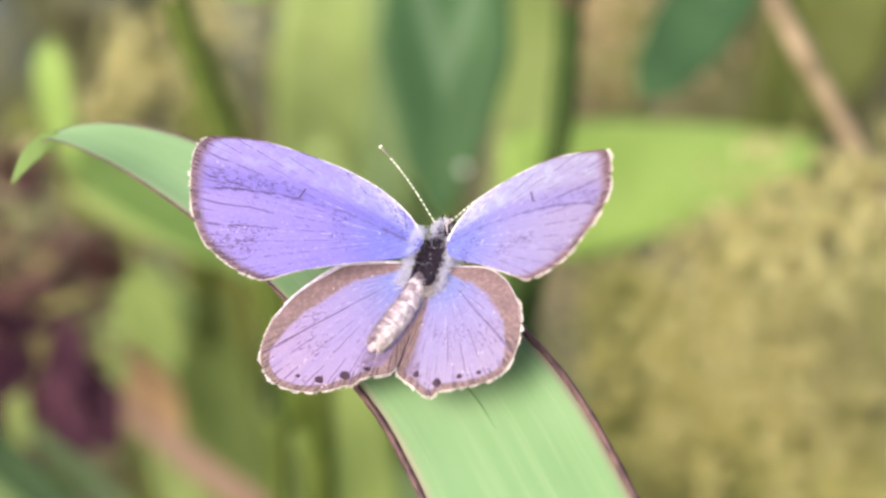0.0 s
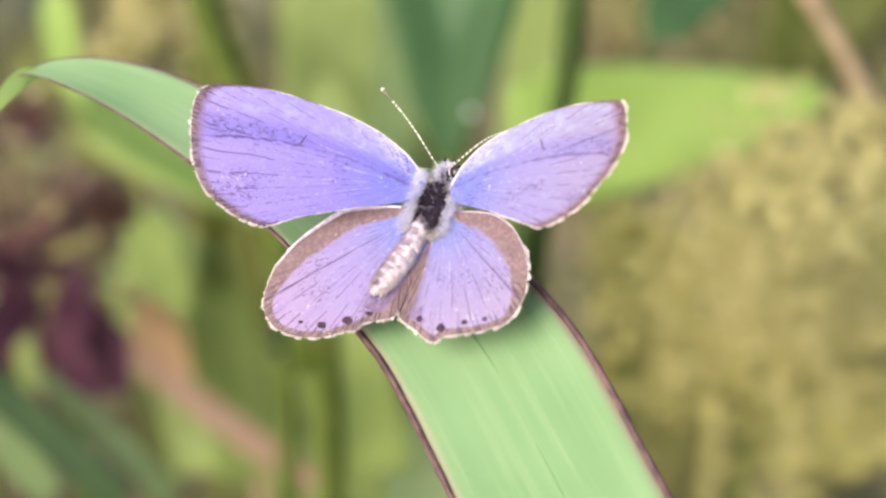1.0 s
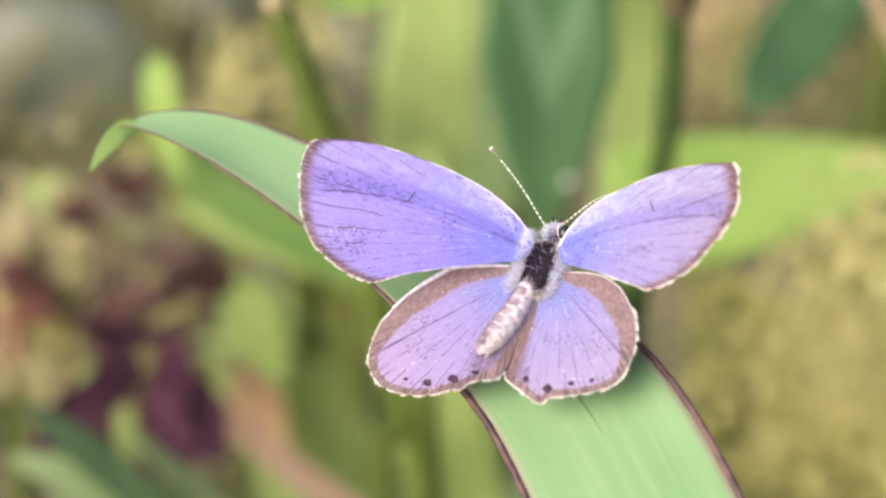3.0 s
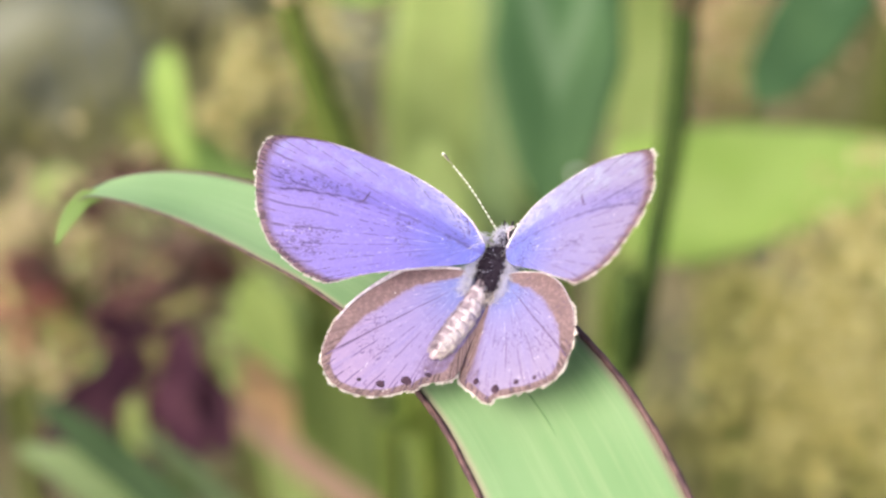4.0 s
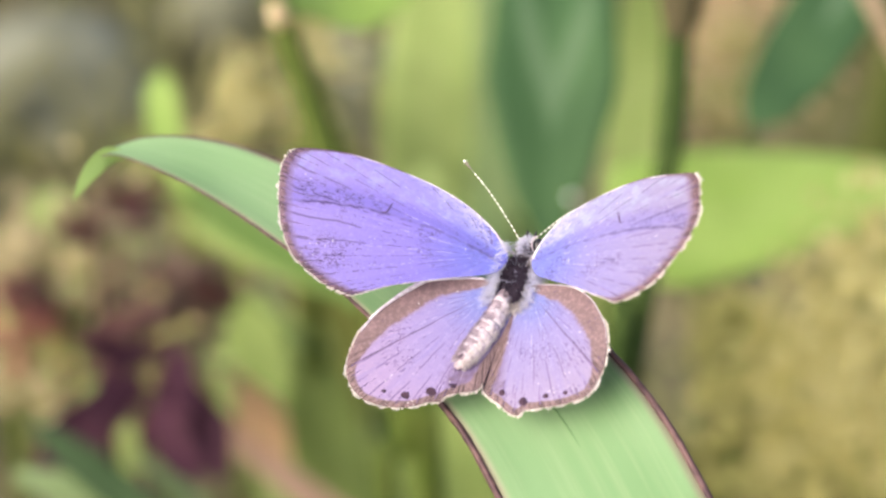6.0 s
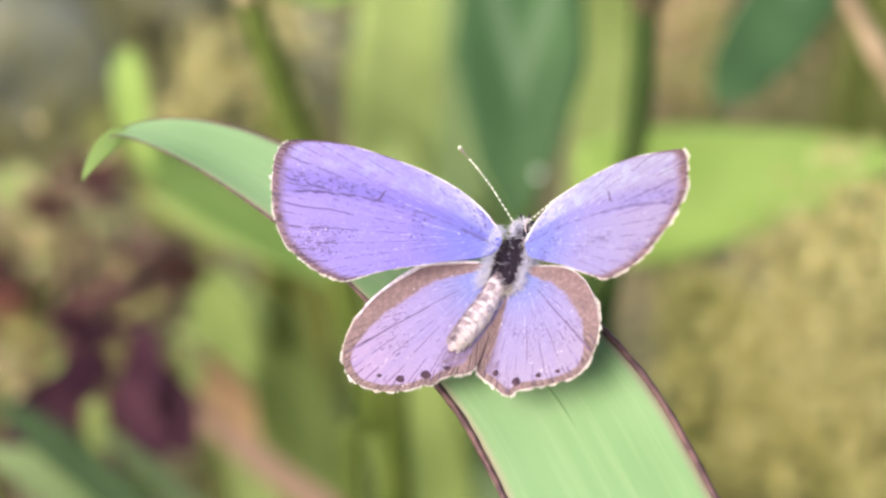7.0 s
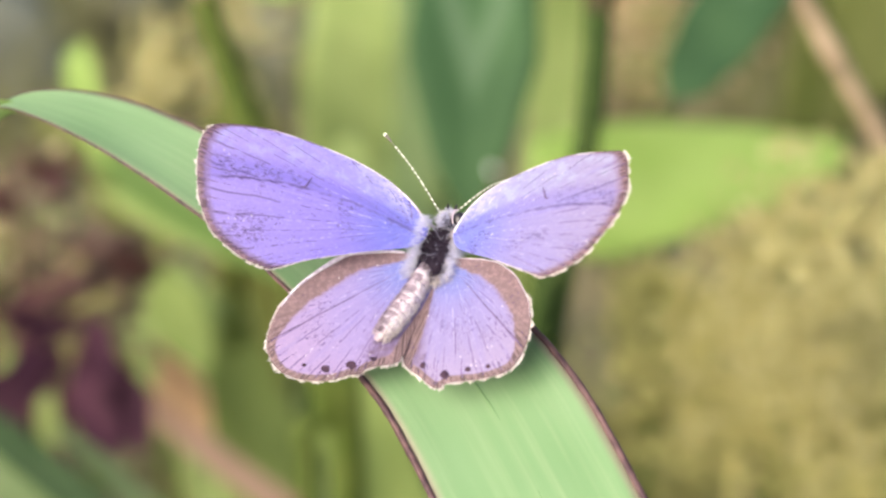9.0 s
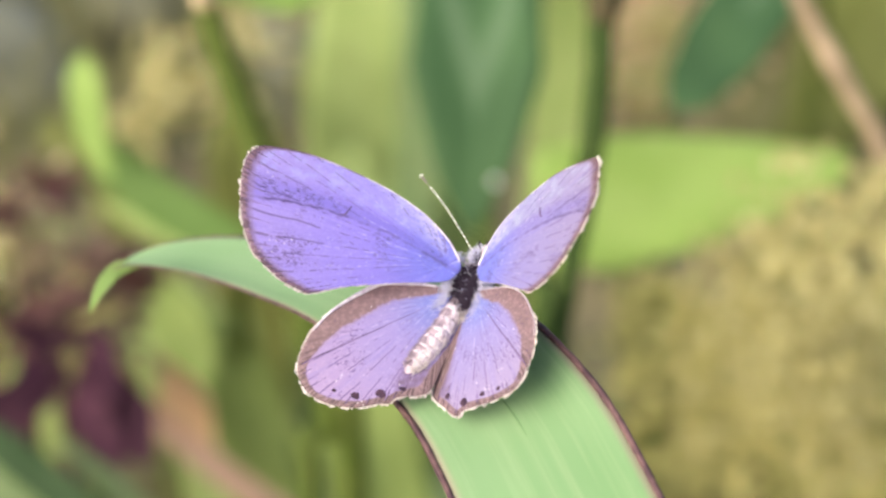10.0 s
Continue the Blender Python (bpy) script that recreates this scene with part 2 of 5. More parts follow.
# Near-white colour stands in for the droplet's bright, out-of-focus glint.
M_DEW = plain_material("droplet with painted glint", (0.92, 0.93, 0.88), (0.8, 0.82, 0.76), 1500.0, 0.15, 0.00002, 0.3, spec=0.6)
M_ANT_DARK = plain_material("dark antenna shaft", (0.09, 0.08, 0.06), (0.22, 0.20, 0.16), 2000.0, 0.6, 0.00002)
M_ANT_PALE = plain_material("white antenna ring", (0.86, 0.90, 0.78), (0.66, 0.70, 0.56), 2000.0, 0.6, 0.00002)

M_BLADE = leaf_material("mint green grass blade", (0.20, 0.355, 0.165), (0.27, 0.43, 0.225), (0.41, 0.55, 0.31), 11.0, 0.3, 0.40, lit=(0.32, 0.55, 0.24), midrib=0.1, edge=(0.36, 0.27, 0.24))
M_BLADE_UNDER = leaf_material("yellow-green blade tip", (0.17, 0.28, 0.08), (0.21, 0.32, 0.10), (0.26, 0.36, 0.14), 50.0, 0.35, 0.5)
M_MARGIN = plain_material("maroon blade margin", (0.065, 0.035, 0.042), (0.15, 0.085, 0.085), 900.0, 0.5, 0.0001)
M_MIDRIB = plain_material("green midrib", (0.21, 0.37, 0.17), (0.18, 0.33, 0.14), 500.0, 0.5, 0.0001, 0.2)
M_LEAF_DARK = leaf_material("dark blue-green knotweed leaf", (0.04, 0.095, 0.035), (0.055, 0.12, 0.045), (0.07, 0.14, 0.06), 26.0, 0.12, 0.65, ((0.105, 0.178, 0.092), 0.53, 0.44, 0.12), 300.0)
M_LEAF_TEAL = leaf_material("dark blue-green leaf", (0.04, 0.095, 0.038), (0.06, 0.125, 0.05), (0.07, 0.14, 0.06), 26.0, 0.12, 0.65, ((0.12, 0.20, 0.11), 0.30, 0.46, 0.10), 300.0)
M_LEAF_LIME = leaf_material("lime green leaf", (0.33, 0.50, 0.12), (0.40, 0.57, 0.16), (0.43, 0.58, 0.20), 30.0, 0.3, 0.55, None, 300.0, shade=0.20)
M_LEAF_MID = leaf_material("grass green leaf", (0.23, 0.31, 0.10), (0.28, 0.36, 0.13), (0.31, 0.38, 0.16), 34.0, 0.3, 0.55, None, 300.0, shade=0.35)
M_LEAF_TAN = leaf_material("withered tan leaf", (0.27, 0.26, 0.085), (0.34, 0.335, 0.12), (0.37, 0.36, 0.15), 30.0, 0.25, 0.7, None, 300.0, (0.48, 0.45, 0.18), shade=0.30)
M_LEAF_GREEN = leaf_material("grass-green leaf with shade in its colour", (0.11, 0.20, 0.045), (0.15, 0.25, 0.07), (0.17, 0.27, 0.085), 34.0, 0.25, 0.6, None, 300.0, (0.22, 0.36, 0.05))
M_LEAF_FRESH = leaf_material("fresh green leaf tip", (0.27, 0.40, 0.10), (0.32, 0.46, 0.13), (0.34, 0.48, 0.16), 34.0, 0.3, 0.6, None, 300.0)
M_LEAF_MOSS = leaf_material("moss green blade", (0.16, 0.22, 0.055), (0.20, 0.27, 0.075), (0.22, 0.29, 0.095), 30.0, 0.25, 0.65, None, 300.0, (0.24, 0.32, 0.05))
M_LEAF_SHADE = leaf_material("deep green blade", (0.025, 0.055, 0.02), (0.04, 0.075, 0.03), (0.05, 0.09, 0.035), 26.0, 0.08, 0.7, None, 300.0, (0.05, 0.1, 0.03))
M_LEAF_SOFT = leaf_material("soft green leaf", (0.31, 0.41, 0.14), (0.36, 0.46, 0.17), (0.38, 0.48, 0.20), 30.0, 0.3, 0.6, None, 300.0, shade=0.40)
M_LEAF_GREY = leaf_material("grey-green leaf", (0.16, 0.24, 0.10), (0.20, 0.28, 0.13), (0.23, 0.30, 0.16), 34.0, 0.2, 0.6, None, 300.0, shade=0.30)
M_LEAF_OLIVE = leaf_material("olive leaf", (0.105, 0.125, 0.028), (0.14, 0.16, 0.04), (0.16, 0.18, 0.055), 34.0, 0.2, 0.6, None, 300.0, (0.16, 0.18, 0.03), shade=0.25)
M_LEAF_PURPLE = leaf_material("dark purple leaf", (0.036, 0.011, 0.022), (0.05, 0.015, 0.030), (0.06, 0.022, 0.036), 26.0, 0.04, 0.8, None, 300.0, (0.05, 0.015, 0.025))
M_LEAF_BROWN = leaf_material("maroon-brown bract", (0.14, 0.06, 0.055), (0.19, 0.09, 0.08), (0.22, 0.11, 0.10), 26.0, 0.1, 0.7, None, 300.0, (0.2, 0.1, 0.08))
M_LEAF_PINK = leaf_material("faded pinkish-brown leaf", (0.38, 0.25, 0.18), (0.45, 0.31, 0.23), (0.5, 0.36, 0.28), 30.0, 0.2, 0.6, None, 300.0, (0.4, 0.3, 0.2), shade=0.20)
M_LEAF_ORANGE = leaf_material("withered orange leaf", (0.66, 0.45, 0.26), (0.70, 0.49, 0.29), (0.72, 0.51, 0.32), 30.0, 0.3, 0.6, None, 300.0, (0.7, 0.48, 0.26), shade=0.30)
M_STEM_DARK = plain_material("dark olive stem", (0.030, 0.056, 0.015), (0.046, 0.075, 0.020), 150.0, 0.8, 0.0003, spec=0.1)
M_STEM_OLIVE = plain_material("olive green stem", (0.06, 0.09, 0.016), (0.085, 0.115, 0.024), 150.0, 0.75, 0.0003, spec=0.12)
M_STEM_NODE = plain_material("olive-brown leaf sheath", (0.05, 0.045, 0.02), (0.085, 0.07, 0.035), 150.0, 0.8, 0.0003)
M_STEM_BROWN = plain_material("pinkish-brown dry stem", (0.31, 0.235, 0.155), (0.39, 0.30, 0.205), 150.0, 0.7, 0.0003)
M_STEM_PALE = plain_material("pale straw-olive stalk", (0.34, 0.32, 0.14), (0.26, 0.25, 0.10), 150.0, 0.7, 0.0003)
M_FLORET = plain_material("pale yellow-green florets", (0.95, 0.93, 0.55), (0.47, 0.43, 0.165), 260.0, 0.8, 0.0004, 0.3, True)
M_FLORET_TAN = plain_material("tan florets", (0.80, 0.77, 0.33), (0.43, 0.40, 0.14), 260.0, 0.8, 0.0004, 0.25, True)
M_FLORET_PEACH = plain_material("peach-tan florets", (0.90, 0.76, 0.52), (0.52, 0.40, 0.22), 260.0, 0.8, 0.0004, 0.25, True)
M_FLORET_PINK = plain_material("pinkish red florets", (0.62, 0.26, 0.20), (0.30, 0.12, 0.10), 260.0, 0.8, 0.0004, 0.2, True)
M_FLORET_BEIGE = plain_material("olive-beige florets", (0.88, 0.82, 0.52), (0.50, 0.42, 0.24), 260.0, 0.8, 0.0004, 0.2, True)
M_FLORET_MAROON = plain_material("maroon-brown florets", (0.22, 0.085, 0.095), (0.10, 0.042, 0.05), 260.0, 0.85, 0.0004, 0.1, True)
M_FLORET_RUST = plain_material("rusty brown florets", (0.34, 0.24, 0.19), (0.12, 0.075, 0.065), 260.0, 0.8, 0.0004, 0.15, True)
M_SOIL = plain_material("brown soil with litter", (0.20, 0.17, 0.09), (0.12, 0.11, 0.065), 12.0, 0.95, 0.004)
M_STONE = plain_material("lichened olive-grey stone", (0.25, 0.255, 0.19), (0.16, 0.165, 0.115), 14.0, 0.9, 0.002)
M_UNDER = plain_material("olive undergrowth", (0.24, 0.23, 0.09), (0.13, 0.135, 0.06), 25.0, 0.7, 0.001, 0.25, True)


# ---- shape helpers ----
MM = 0.001


def spline(points, count, closed=False):
    """Evenly stepped Catmull-Rom curve through the points."""
    pts = [Vector(p) for p in points]
    n = len(pts)
    spans = n if closed else n - 1
    made = []
    for k in range(count):
        s = k * spans / (count if closed else count - 1)
        i = min(int(s), spans - 1)
        f = s - i
        if closed:
            a, b, c, d = (pts[(i + j) % n] for j in (-1, 0, 1, 2))
        else:
            b, c = pts[i], pts[i + 1]
            a = pts[i - 1] if i else b * 2 - c
            d = pts[i + 2] if i + 2 < n else c * 2 - b
        made.append(0.5 * (2 * b + (c - a) * f + (2 * a - 5 * b + 4 * c - d) * f * f + (3 * b - a - 3 * c + d) * f ** 3))
    return made


def blend(values, count):
    return list(np.interp(np.linspace(0, len(values) - 1, count), range(len(values)), values))


def mesh_of(name, verts, faces, material, attribute="", values=None, smooth=True):
    mesh = bpy.data.meshes.new(name)
    mesh.from_pydata([tuple(v) for v in verts], [], faces)
    if attribute:
        layer = mesh.attributes.new(attribute, "FLOAT_VECTOR", "POINT")
        layer.data.foreach_set("vector", np.array(values, dtype=np.float32).ravel())
    mesh.materials.append(material)
    mesh.polygons.foreach_set("use_smooth", [smooth] * len(mesh.polygons))
    mesh.update()
    return mesh


def part(name, mesh, parent, label=""):
    ob = new(name, mesh)
    ob.parent = parent
    return tagged(ob, label)


def thing(name, at, label, category, group=""):
    ob = new(name)
    ob.empty_display_size = 0.01
    ob.location = at
    return tagged(ob, label, category, group)


def loft(rings):
    """Closed rings of equal length joined into one skin with end caps: verts, faces."""
    n = len(rings[0])
    verts = [v for ring in rings for v in ring]
    faces = []
    for j in range(len(rings) - 1):
        for i in range(n):
            k = (i + 1) % n
            faces.append((j * n + i, j * n + k, (j + 1) * n + k, (j + 1) * n + i))
    faces.append(tuple(range(n))[::-1])
    faces.append(tuple(range((len(rings) - 1) * n, len(rings) * n)))
    return verts, faces


def tube(path, radii, material, name, count=24, sides=10, rough=0.0):
    pts = spline(path, count)
    size = blend(radii, count)
    rings, side = [], None
    for i, p in enumerate(pts):
        t = (pts[min(i + 1, count - 1)] - pts[max(i - 1, 0)]).normalized()
        if side is None:
            side = t.orthogonal().normalized()
        side = (side - t * side.dot(t)).normalized()
        up = t.cross(side)
        ring = []
        for k in range(sides):
            a = 2 * math.pi * k / sides
            r = size[i] * (1 + rough * noise.noise(Vector((k * 0.9, i * 0.7, size[0] * 900))))
            ring.append(p + side * (math.cos(a) * r) + up * (math.sin(a) * r))
        rings.append(ring)
    return mesh_of(name, *loft(rings), material)


def lamina(path, widths, facing, material, name, fold=0.12, ripple=0.0, thick=0.0003, across=9, count=30, droop=0.0):
    """A leaf blade along a path: half-widths, folded up at the midrib, with two faces and an edge."""
    pts = spline(path, count)
    half = blend(widths, count)
    rings, values = [], []
    facing = Vector(facing)
    for i, p in enumerate(pts):
        t = (pts[min(i + 1, count - 1)] - pts[max(i - 1, 0)]).normalized()
        side = t.cross(facing).normalized()
        up = side.cross(t)
        v = i / (count - 1)
        top, low = [], []
        for k in range(across):
            u = 2 * k / (across - 1) - 1
            lift = half[i] * (fold * abs(u) - droop * u * u + ripple * math.sin(9 * v + 2.2 * u) * abs(u))
            q = p + side * (half[i] * u) + up * lift
            edge = thick * (1 - 0.8 * abs(u))
            top.append((q + up * edge * 0.5, (u, v, 0)))
            low.append((q - up * edge * 0.5, (u, v, 0)))
        ring = top + low[::-1]
        rings.append([q for q, _ in ring])
        values += [a for _, a in ring]
    verts, faces = loft(rings)
    return mesh_of(name, verts, faces, material, "leaf", values)


def tufts(name, spots, material, seed, sides=3):
    """Many thin tapering hairs: each from a root along a vector, with a width."""
    verts, faces = [], []
    rng = random.Random(seed)
    for root, way, width in spots:
        side = way.cross(Vector((rng.uniform(-1, 1), rng.uniform(-1, 1), rng.uniform(-1, 1)))).normalized() * width
        bend = Vector((rng.uniform(-1, 1), rng.uniform(-1, 1), rng.uniform(-1, 1))) * way.length * 0.18
        b = len(verts)
        mid = root + way * 0.55 + bend
        verts += [root - side, root + side, mid + side * 0.8, mid - side * 0.8, root + way + bend * 0.4]
        faces += [(b, b + 1, b + 2, b + 3), (b + 3, b + 2, b + 4)]
    return mesh_of(name, verts, faces, material, smooth=False)


def pellets(name, spots, material, seed):
    """Small irregular rounded grains joined into one mesh."""
    base = bmesh.new()
    bmesh.ops.create_icosphere(base, subdivisions=1, radius=1.0)
    bv = [v.co.copy() for v in base.verts]
    bf = [[v.index for v in f.verts] for f in base.faces]
    base.free()
    rng = random.Random(seed)
    verts, faces = [], []
    for at, size in spots:
        b = len(verts)
        turn = Euler([rng.uniform(0, 6.28) for _ in range(3)]).to_matrix()
        sx = Vector((rng.uniform(0.6, 1.2), rng.uniform(0.6, 1.2), rng.uniform(0.8, 1.7))) * size
        verts += [at + turn @ Vector((v.x * sx.x, v.y * sx.y, v.z * sx.z)) for v in bv]
        faces += [[b + i for i in f] for f in bf]
    return mesh_of(name, verts, faces, material)


# ---- the ground ----
def ground():
    n, near, far = 60, 3.0, 400.0
    steps = [-far, -60, -15] + list(np.linspace(-near, near, n)) + [15, 60, far]
    verts, faces = [], []
    m = len(steps)
    for y in steps:
        for x in steps:
            z = 0.02 * noise.noise(Vector((x * 3, y * 3, 0))) + 0.008 * noise.noise(Vector((x * 13, y * 13, 4))) if max(abs(x), abs(y)) <= near else 0.0
            verts.append((x, y, z - 0.01))
    for j in range(m - 1):
        for i in range(m - 1):
            faces.append((j * m + i, j * m + i + 1, (j + 1) * m + i + 1, (j + 1) * m + i))
    ob = new("ground", mesh_of("ground", verts, faces, M_SOIL))
    tagged(ob, "brown soil with plant litter under the weeds", "ground", kind="structure")


def undergrowth():
    rng = random.Random(5)
    verts, faces = [], []
    for k in range(11000):
        reach = 3.6 * math.sqrt(rng.random()) if k % 2 else rng.uniform(0.2, 1.7)
        spin = rng.uniform(0, 6.2832)
        x, y = reach * math.cos(spin), 1.1 + reach * math.sin(spin)
        h = rng.uniform(0.02, 0.12) * (1.0 if y < 1.6 else 1.5)
        a = rng.uniform(0, 6.28)
        lean = Vector((math.cos(a), math.sin(a), 0)) * h * rng.uniform(0.2, 0.9)
        w = Vector((-math.sin(a), math.cos(a), 0)) * rng.uniform(0.002, 0.009)
        p = Vector((x, y, -0.03))
        b = len(verts)
        q, r = p + lean * 0.35 + Vector((0, 0, h * 0.7)), p + lean + Vector((0, 0, h))
        verts += [p - w * 0.5, p + w * 0.5, q + w, q - w, r]
        faces += [(b, b + 1, b + 2, b + 3), (b + 3, b + 2, b + 4)]
    ob = new("undergrowth", mesh_of("undergrowth", verts, faces, M_UNDER, smooth=False))
    tagged(ob, "olive and brown undergrowth of short weeds", "weeds", kind="stuff")


def stone(at, size, seed):
    bm = bmesh.new()
    bmesh.ops.create_icosphere(bm, subdivisions=3, radius=1.0)
    for v in bm.verts:
        k = 1 + 0.35 * noise.noise(v.co * 1.3 + Vector((seed, 0, 0))) + 0.08 * noise.noise(v.co * 5)
        v.co = Vector((v.co.x * size[0], v.co.y * size[1], v.co.z * size[2])) * k
    mesh = bpy.data.meshes.new("stone")
    bm.to_mesh(mesh)
    bm.free()
    mesh.materials.append(M_STONE)
    mesh.polygons.foreach_set("use_smooth", [True] * len(mesh.polygons))
    ob = new("stone", mesh)
    ob.location = at
    tagged(ob, "weathered olive-grey stone lying on the soil", "stone", "stones among the weeds")


# ---- weeds behind the butterfly ----
def rooted(name, top, label, category, group=""):
    """A plant standing on the soil under the place named."""
    return thing(name, (top[0], top[1], -0.01), label, category, group)


def local(ob, points):
    return [Vector(p) - ob.location for p in points]


TOWARDS = Vector((0.0, -0.80, 0.60))


def leafy(name, label, stem, stem_r, stem_mat, leaves, category="plant", group=""):
    """A plant: one stem from the soil and leaves (path, half-widths, material, facing, fold)."""
    foot = stem[-1]
    ob = rooted(name, foot, label, category, group)
    path = list(stem) + [(foot[0], foot[1], -0.03)]
    part("stem", tube(local(ob, path), stem_r, stem_mat, "stem", 36, 10, 0.15), ob)
    for path, half, mat, facing, fold in leaves:
        part("leaf", lamina(local(ob, path), half, facing, mat, "leaf", fold, 0.05), ob)
    return ob


def floret_head(name, label, stalk, centres, material, seed, count, spread, grain, stem_mat, category="flower head", group="", tight=0.10):
    """A stalk from the soil with clumps of small florets round the given places."""
    rng = random.Random(seed)
    foot = stalk[-1]
    ob = rooted(name, foot, label, category, group)
    path = list(stalk) + [(foot[0], foot[1], -0.03)]
    part("stalk", tube(local(ob, path), [0.0012, 0.0016, 0.0022], stem_mat, "stalk", 30, 8, 0.1), ob)
    joint = Vector(stalk[0]) - ob.location
    many = min(46, 290 // len(centres))
    for centre in local(ob, centres):
        for _ in range(many):
            knot = centre + Vector([rng.gauss(0, spread * 1.3) for _ in range(3)])
            loose = spread * rng.uniform(tight, tight * 2.2)
            spots = [(knot + Vector([rng.gauss(0, loose) for _ in range(3)]), grain * rng.uniform(0.45, 1.1)) for _ in range(max(4, count * 46 // (36 * many)))]
            part("floret", pellets("floret", spots, material, rng.random()), ob)
        part("branch", tube([joint, joint.lerp(centre, 0.55) + Vector((0, 0, 0.003)), centre], [0.0009, 0.0007, 0.0005], stem_mat, "branch", 10, 6), ob)
    return ob


def weeds():
    G = "weeds behind the butterfly"
    # dark leaf with a pale chevron
    leafy("knotweed", "knotweed with a dark green leaf bearing a pale chevron",
          [(0.0068, 0.3487, 0.4939), (0.0080, 0.3592, 0.4822), (0.0104, 0.4164, 0.4012)], [0.0014, 0.0018, 0.002], M_STEM_OLIVE,
          [([(0.0068, 0.3487, 0.4939), (0.0062, 0.3298, 0.4872), (0.0053, 0.3149, 0.4755), (0.0046, 0.3040, 0.4625), (0.0043, 0.2986, 0.4531)],
            [0.002, 0.0105, 0.0115, 0.0065, 0.0006], M_LEAF_DARK, TOWARDS, 0.18)], group=G)
    drop = new("dew_drop", ellipsoid("dew_drop", (0, 0, 0), (0.75, 0.75, 0.75), M_DEW, 0.02, 14))
    drop.location = (0.0083, 0.3021, 0.4613)
    tagged(drop, "small pale droplet clinging to the edge of the dark leaf", "droplet")
    # broad pale blades behind it
    leafy("broad_grass", "tall broad grass with pale green upright blades",
          [(-0.0204, 0.4288, 0.3628), (-0.0208, 0.4484, 0.2966)], [0.002, 0.0025], M_STEM_OLIVE,
          [([(-0.0243, 0.5127, 0.2281), (-0.0270, 0.5388, 0.3132), (-0.0261, 0.5468, 0.3672), (-0.0212, 0.5598, 0.4296)], [0.009, 0.0155, 0.0160, 0.011], M_LEAF_SOFT, TOWARDS, 0.1),
           ([(-0.0128, 0.4326, 0.2893), (-0.0088, 0.4598, 0.3564), (-0.0068, 0.4739, 0.4009), (-0.0076, 0.4819, 0.4546)], [0.005, 0.006, 0.006, 0.005], M_LEAF_GREY, TOWARDS, 0.1),
           ([(-0.0168, 0.3778, 0.3143), (-0.0125, 0.3832, 0.3437), (-0.0103, 0.3867, 0.3698), (-0.0122, 0.3991, 0.3912)], [0.006, 0.009, 0.008, 0.001], M_LEAF_MID, TOWARDS, 0.1)], group=G)
    leafy("narrow_grass", "narrow lime-green grass blade standing upright",
          [(0.0194, 0.3898, 0.3552), (0.0199, 0.4006, 0.3138)], [0.0015, 0.002], M_STEM_OLIVE,
          [([(0.0202, 0.3926, 0.3199), (0.0207, 0.3786, 0.3958), (0.0247, 0.3928, 0.4303), (0.0268, 0.4018, 0.4759)], [0.004, 0.0062, 0.0062, 0.004], M_LEAF_MID, TOWARDS, 0.12)], group=G)
    # dark upright stem
    ob = leafy("dark_stem_weed", "upright weed with a dark olive stem and swollen node",
               [(0.0225, 0.2655, 0.5198), (0.0220, 0.2611, 0.5123), (0.0210, 0.2546, 0.4970), (0.0184, 0.2485, 0.4804), (0.0156, 0.2430, 0.4609), (0.0132, 0.2403, 0.4363)],
               [0.0020, 0.0020, 0.0020, 0.0018, 0.0014, 0.0013, 0.0014], M_STEM_DARK, [], group=G)
    part("node", tube(local(ob, [(0.0227, 0.2665, 0.5236), (0.0222, 0.2618, 0.5154), (0.0219, 0.2592, 0.5089)]), [0.0050, 0.0036, 0.0019], M_STEM_NODE, "node", 14, 10), ob, "brown swollen node")
    # dark leaf hanging in from above
    leafy("teal_leaf_weed", "weed with a hanging dark blue-green leaf",
          [(0.0701, 0.3725, 0.4853), (0.0742, 0.3793, 0.4769), (0.0877, 0.4320, 0.4083)], [0.001, 0.0014, 0.002], M_STEM_OLIVE,
          [([(0.0701, 0.3725, 0.4853), (0.0595, 0.3508, 0.4776), (0.0504, 0.3385, 0.4703), (0.0438, 0.3289, 0.4657), (0.0409, 0.3252, 0.4632)],
            [0.002, 0.0078, 0.0075, 0.005, 0.0005], M_LEAF_TEAL, TOWARDS, 0.12)], group=G)
    # broad lime leaf lying out sideways
    leafy("lime_leaf_weed", "weed with a broad lime-green leaf spread sideways",
          [(0.0209, 0.3620, 0.4070), (0.0186, 0.3796, 0.3775), (0.0199, 0.4006, 0.3138)], [0.0015, 0.002, 0.002], M_STEM_OLIVE,
          [([(0.0190, 0.3552, 0.4264), (0.0319, 0.3597, 0.4258), (0.0474, 0.3639, 0.4262), (0.0653, 0.3675, 0.4274), (0.0845, 0.3704, 0.4295)],
            [0.0116, 0.0141, 0.0123, 0.0088, 0.0021], M_LEAF_LIME, TOWARDS, 0.1),
           ([(0.1154, 0.4755, 0.4436), (0.1041, 0.4599, 0.4167), (0.0942, 0.4515, 0.4020), (0.0800, 0.4458, 0.3922)],
            [0.012, 0.016, 0.012, 0.002], M_LEAF_OLIVE, TOWARDS, 0.1)], group=G)
    # dry stem across the corner
    ob = leafy("dry_stalk", "bare pinkish-brown dry stalk leaning among the weeds",
          [(0.0501, 0.2823, 0.5090), (0.0535, 0.2812, 0.5031), (0.0594, 0.2802, 0.4933), (0.0671, 0.2799, 0.4809), (0.0779, 0.2812, 0.4630), (0.0938, 0.2849, 0.4334)],
          [0.0013, 0.0014, 0.0015, 0.0015, 0.0015, 0.0016], M_STEM_BROWN, [], "stalk", G)
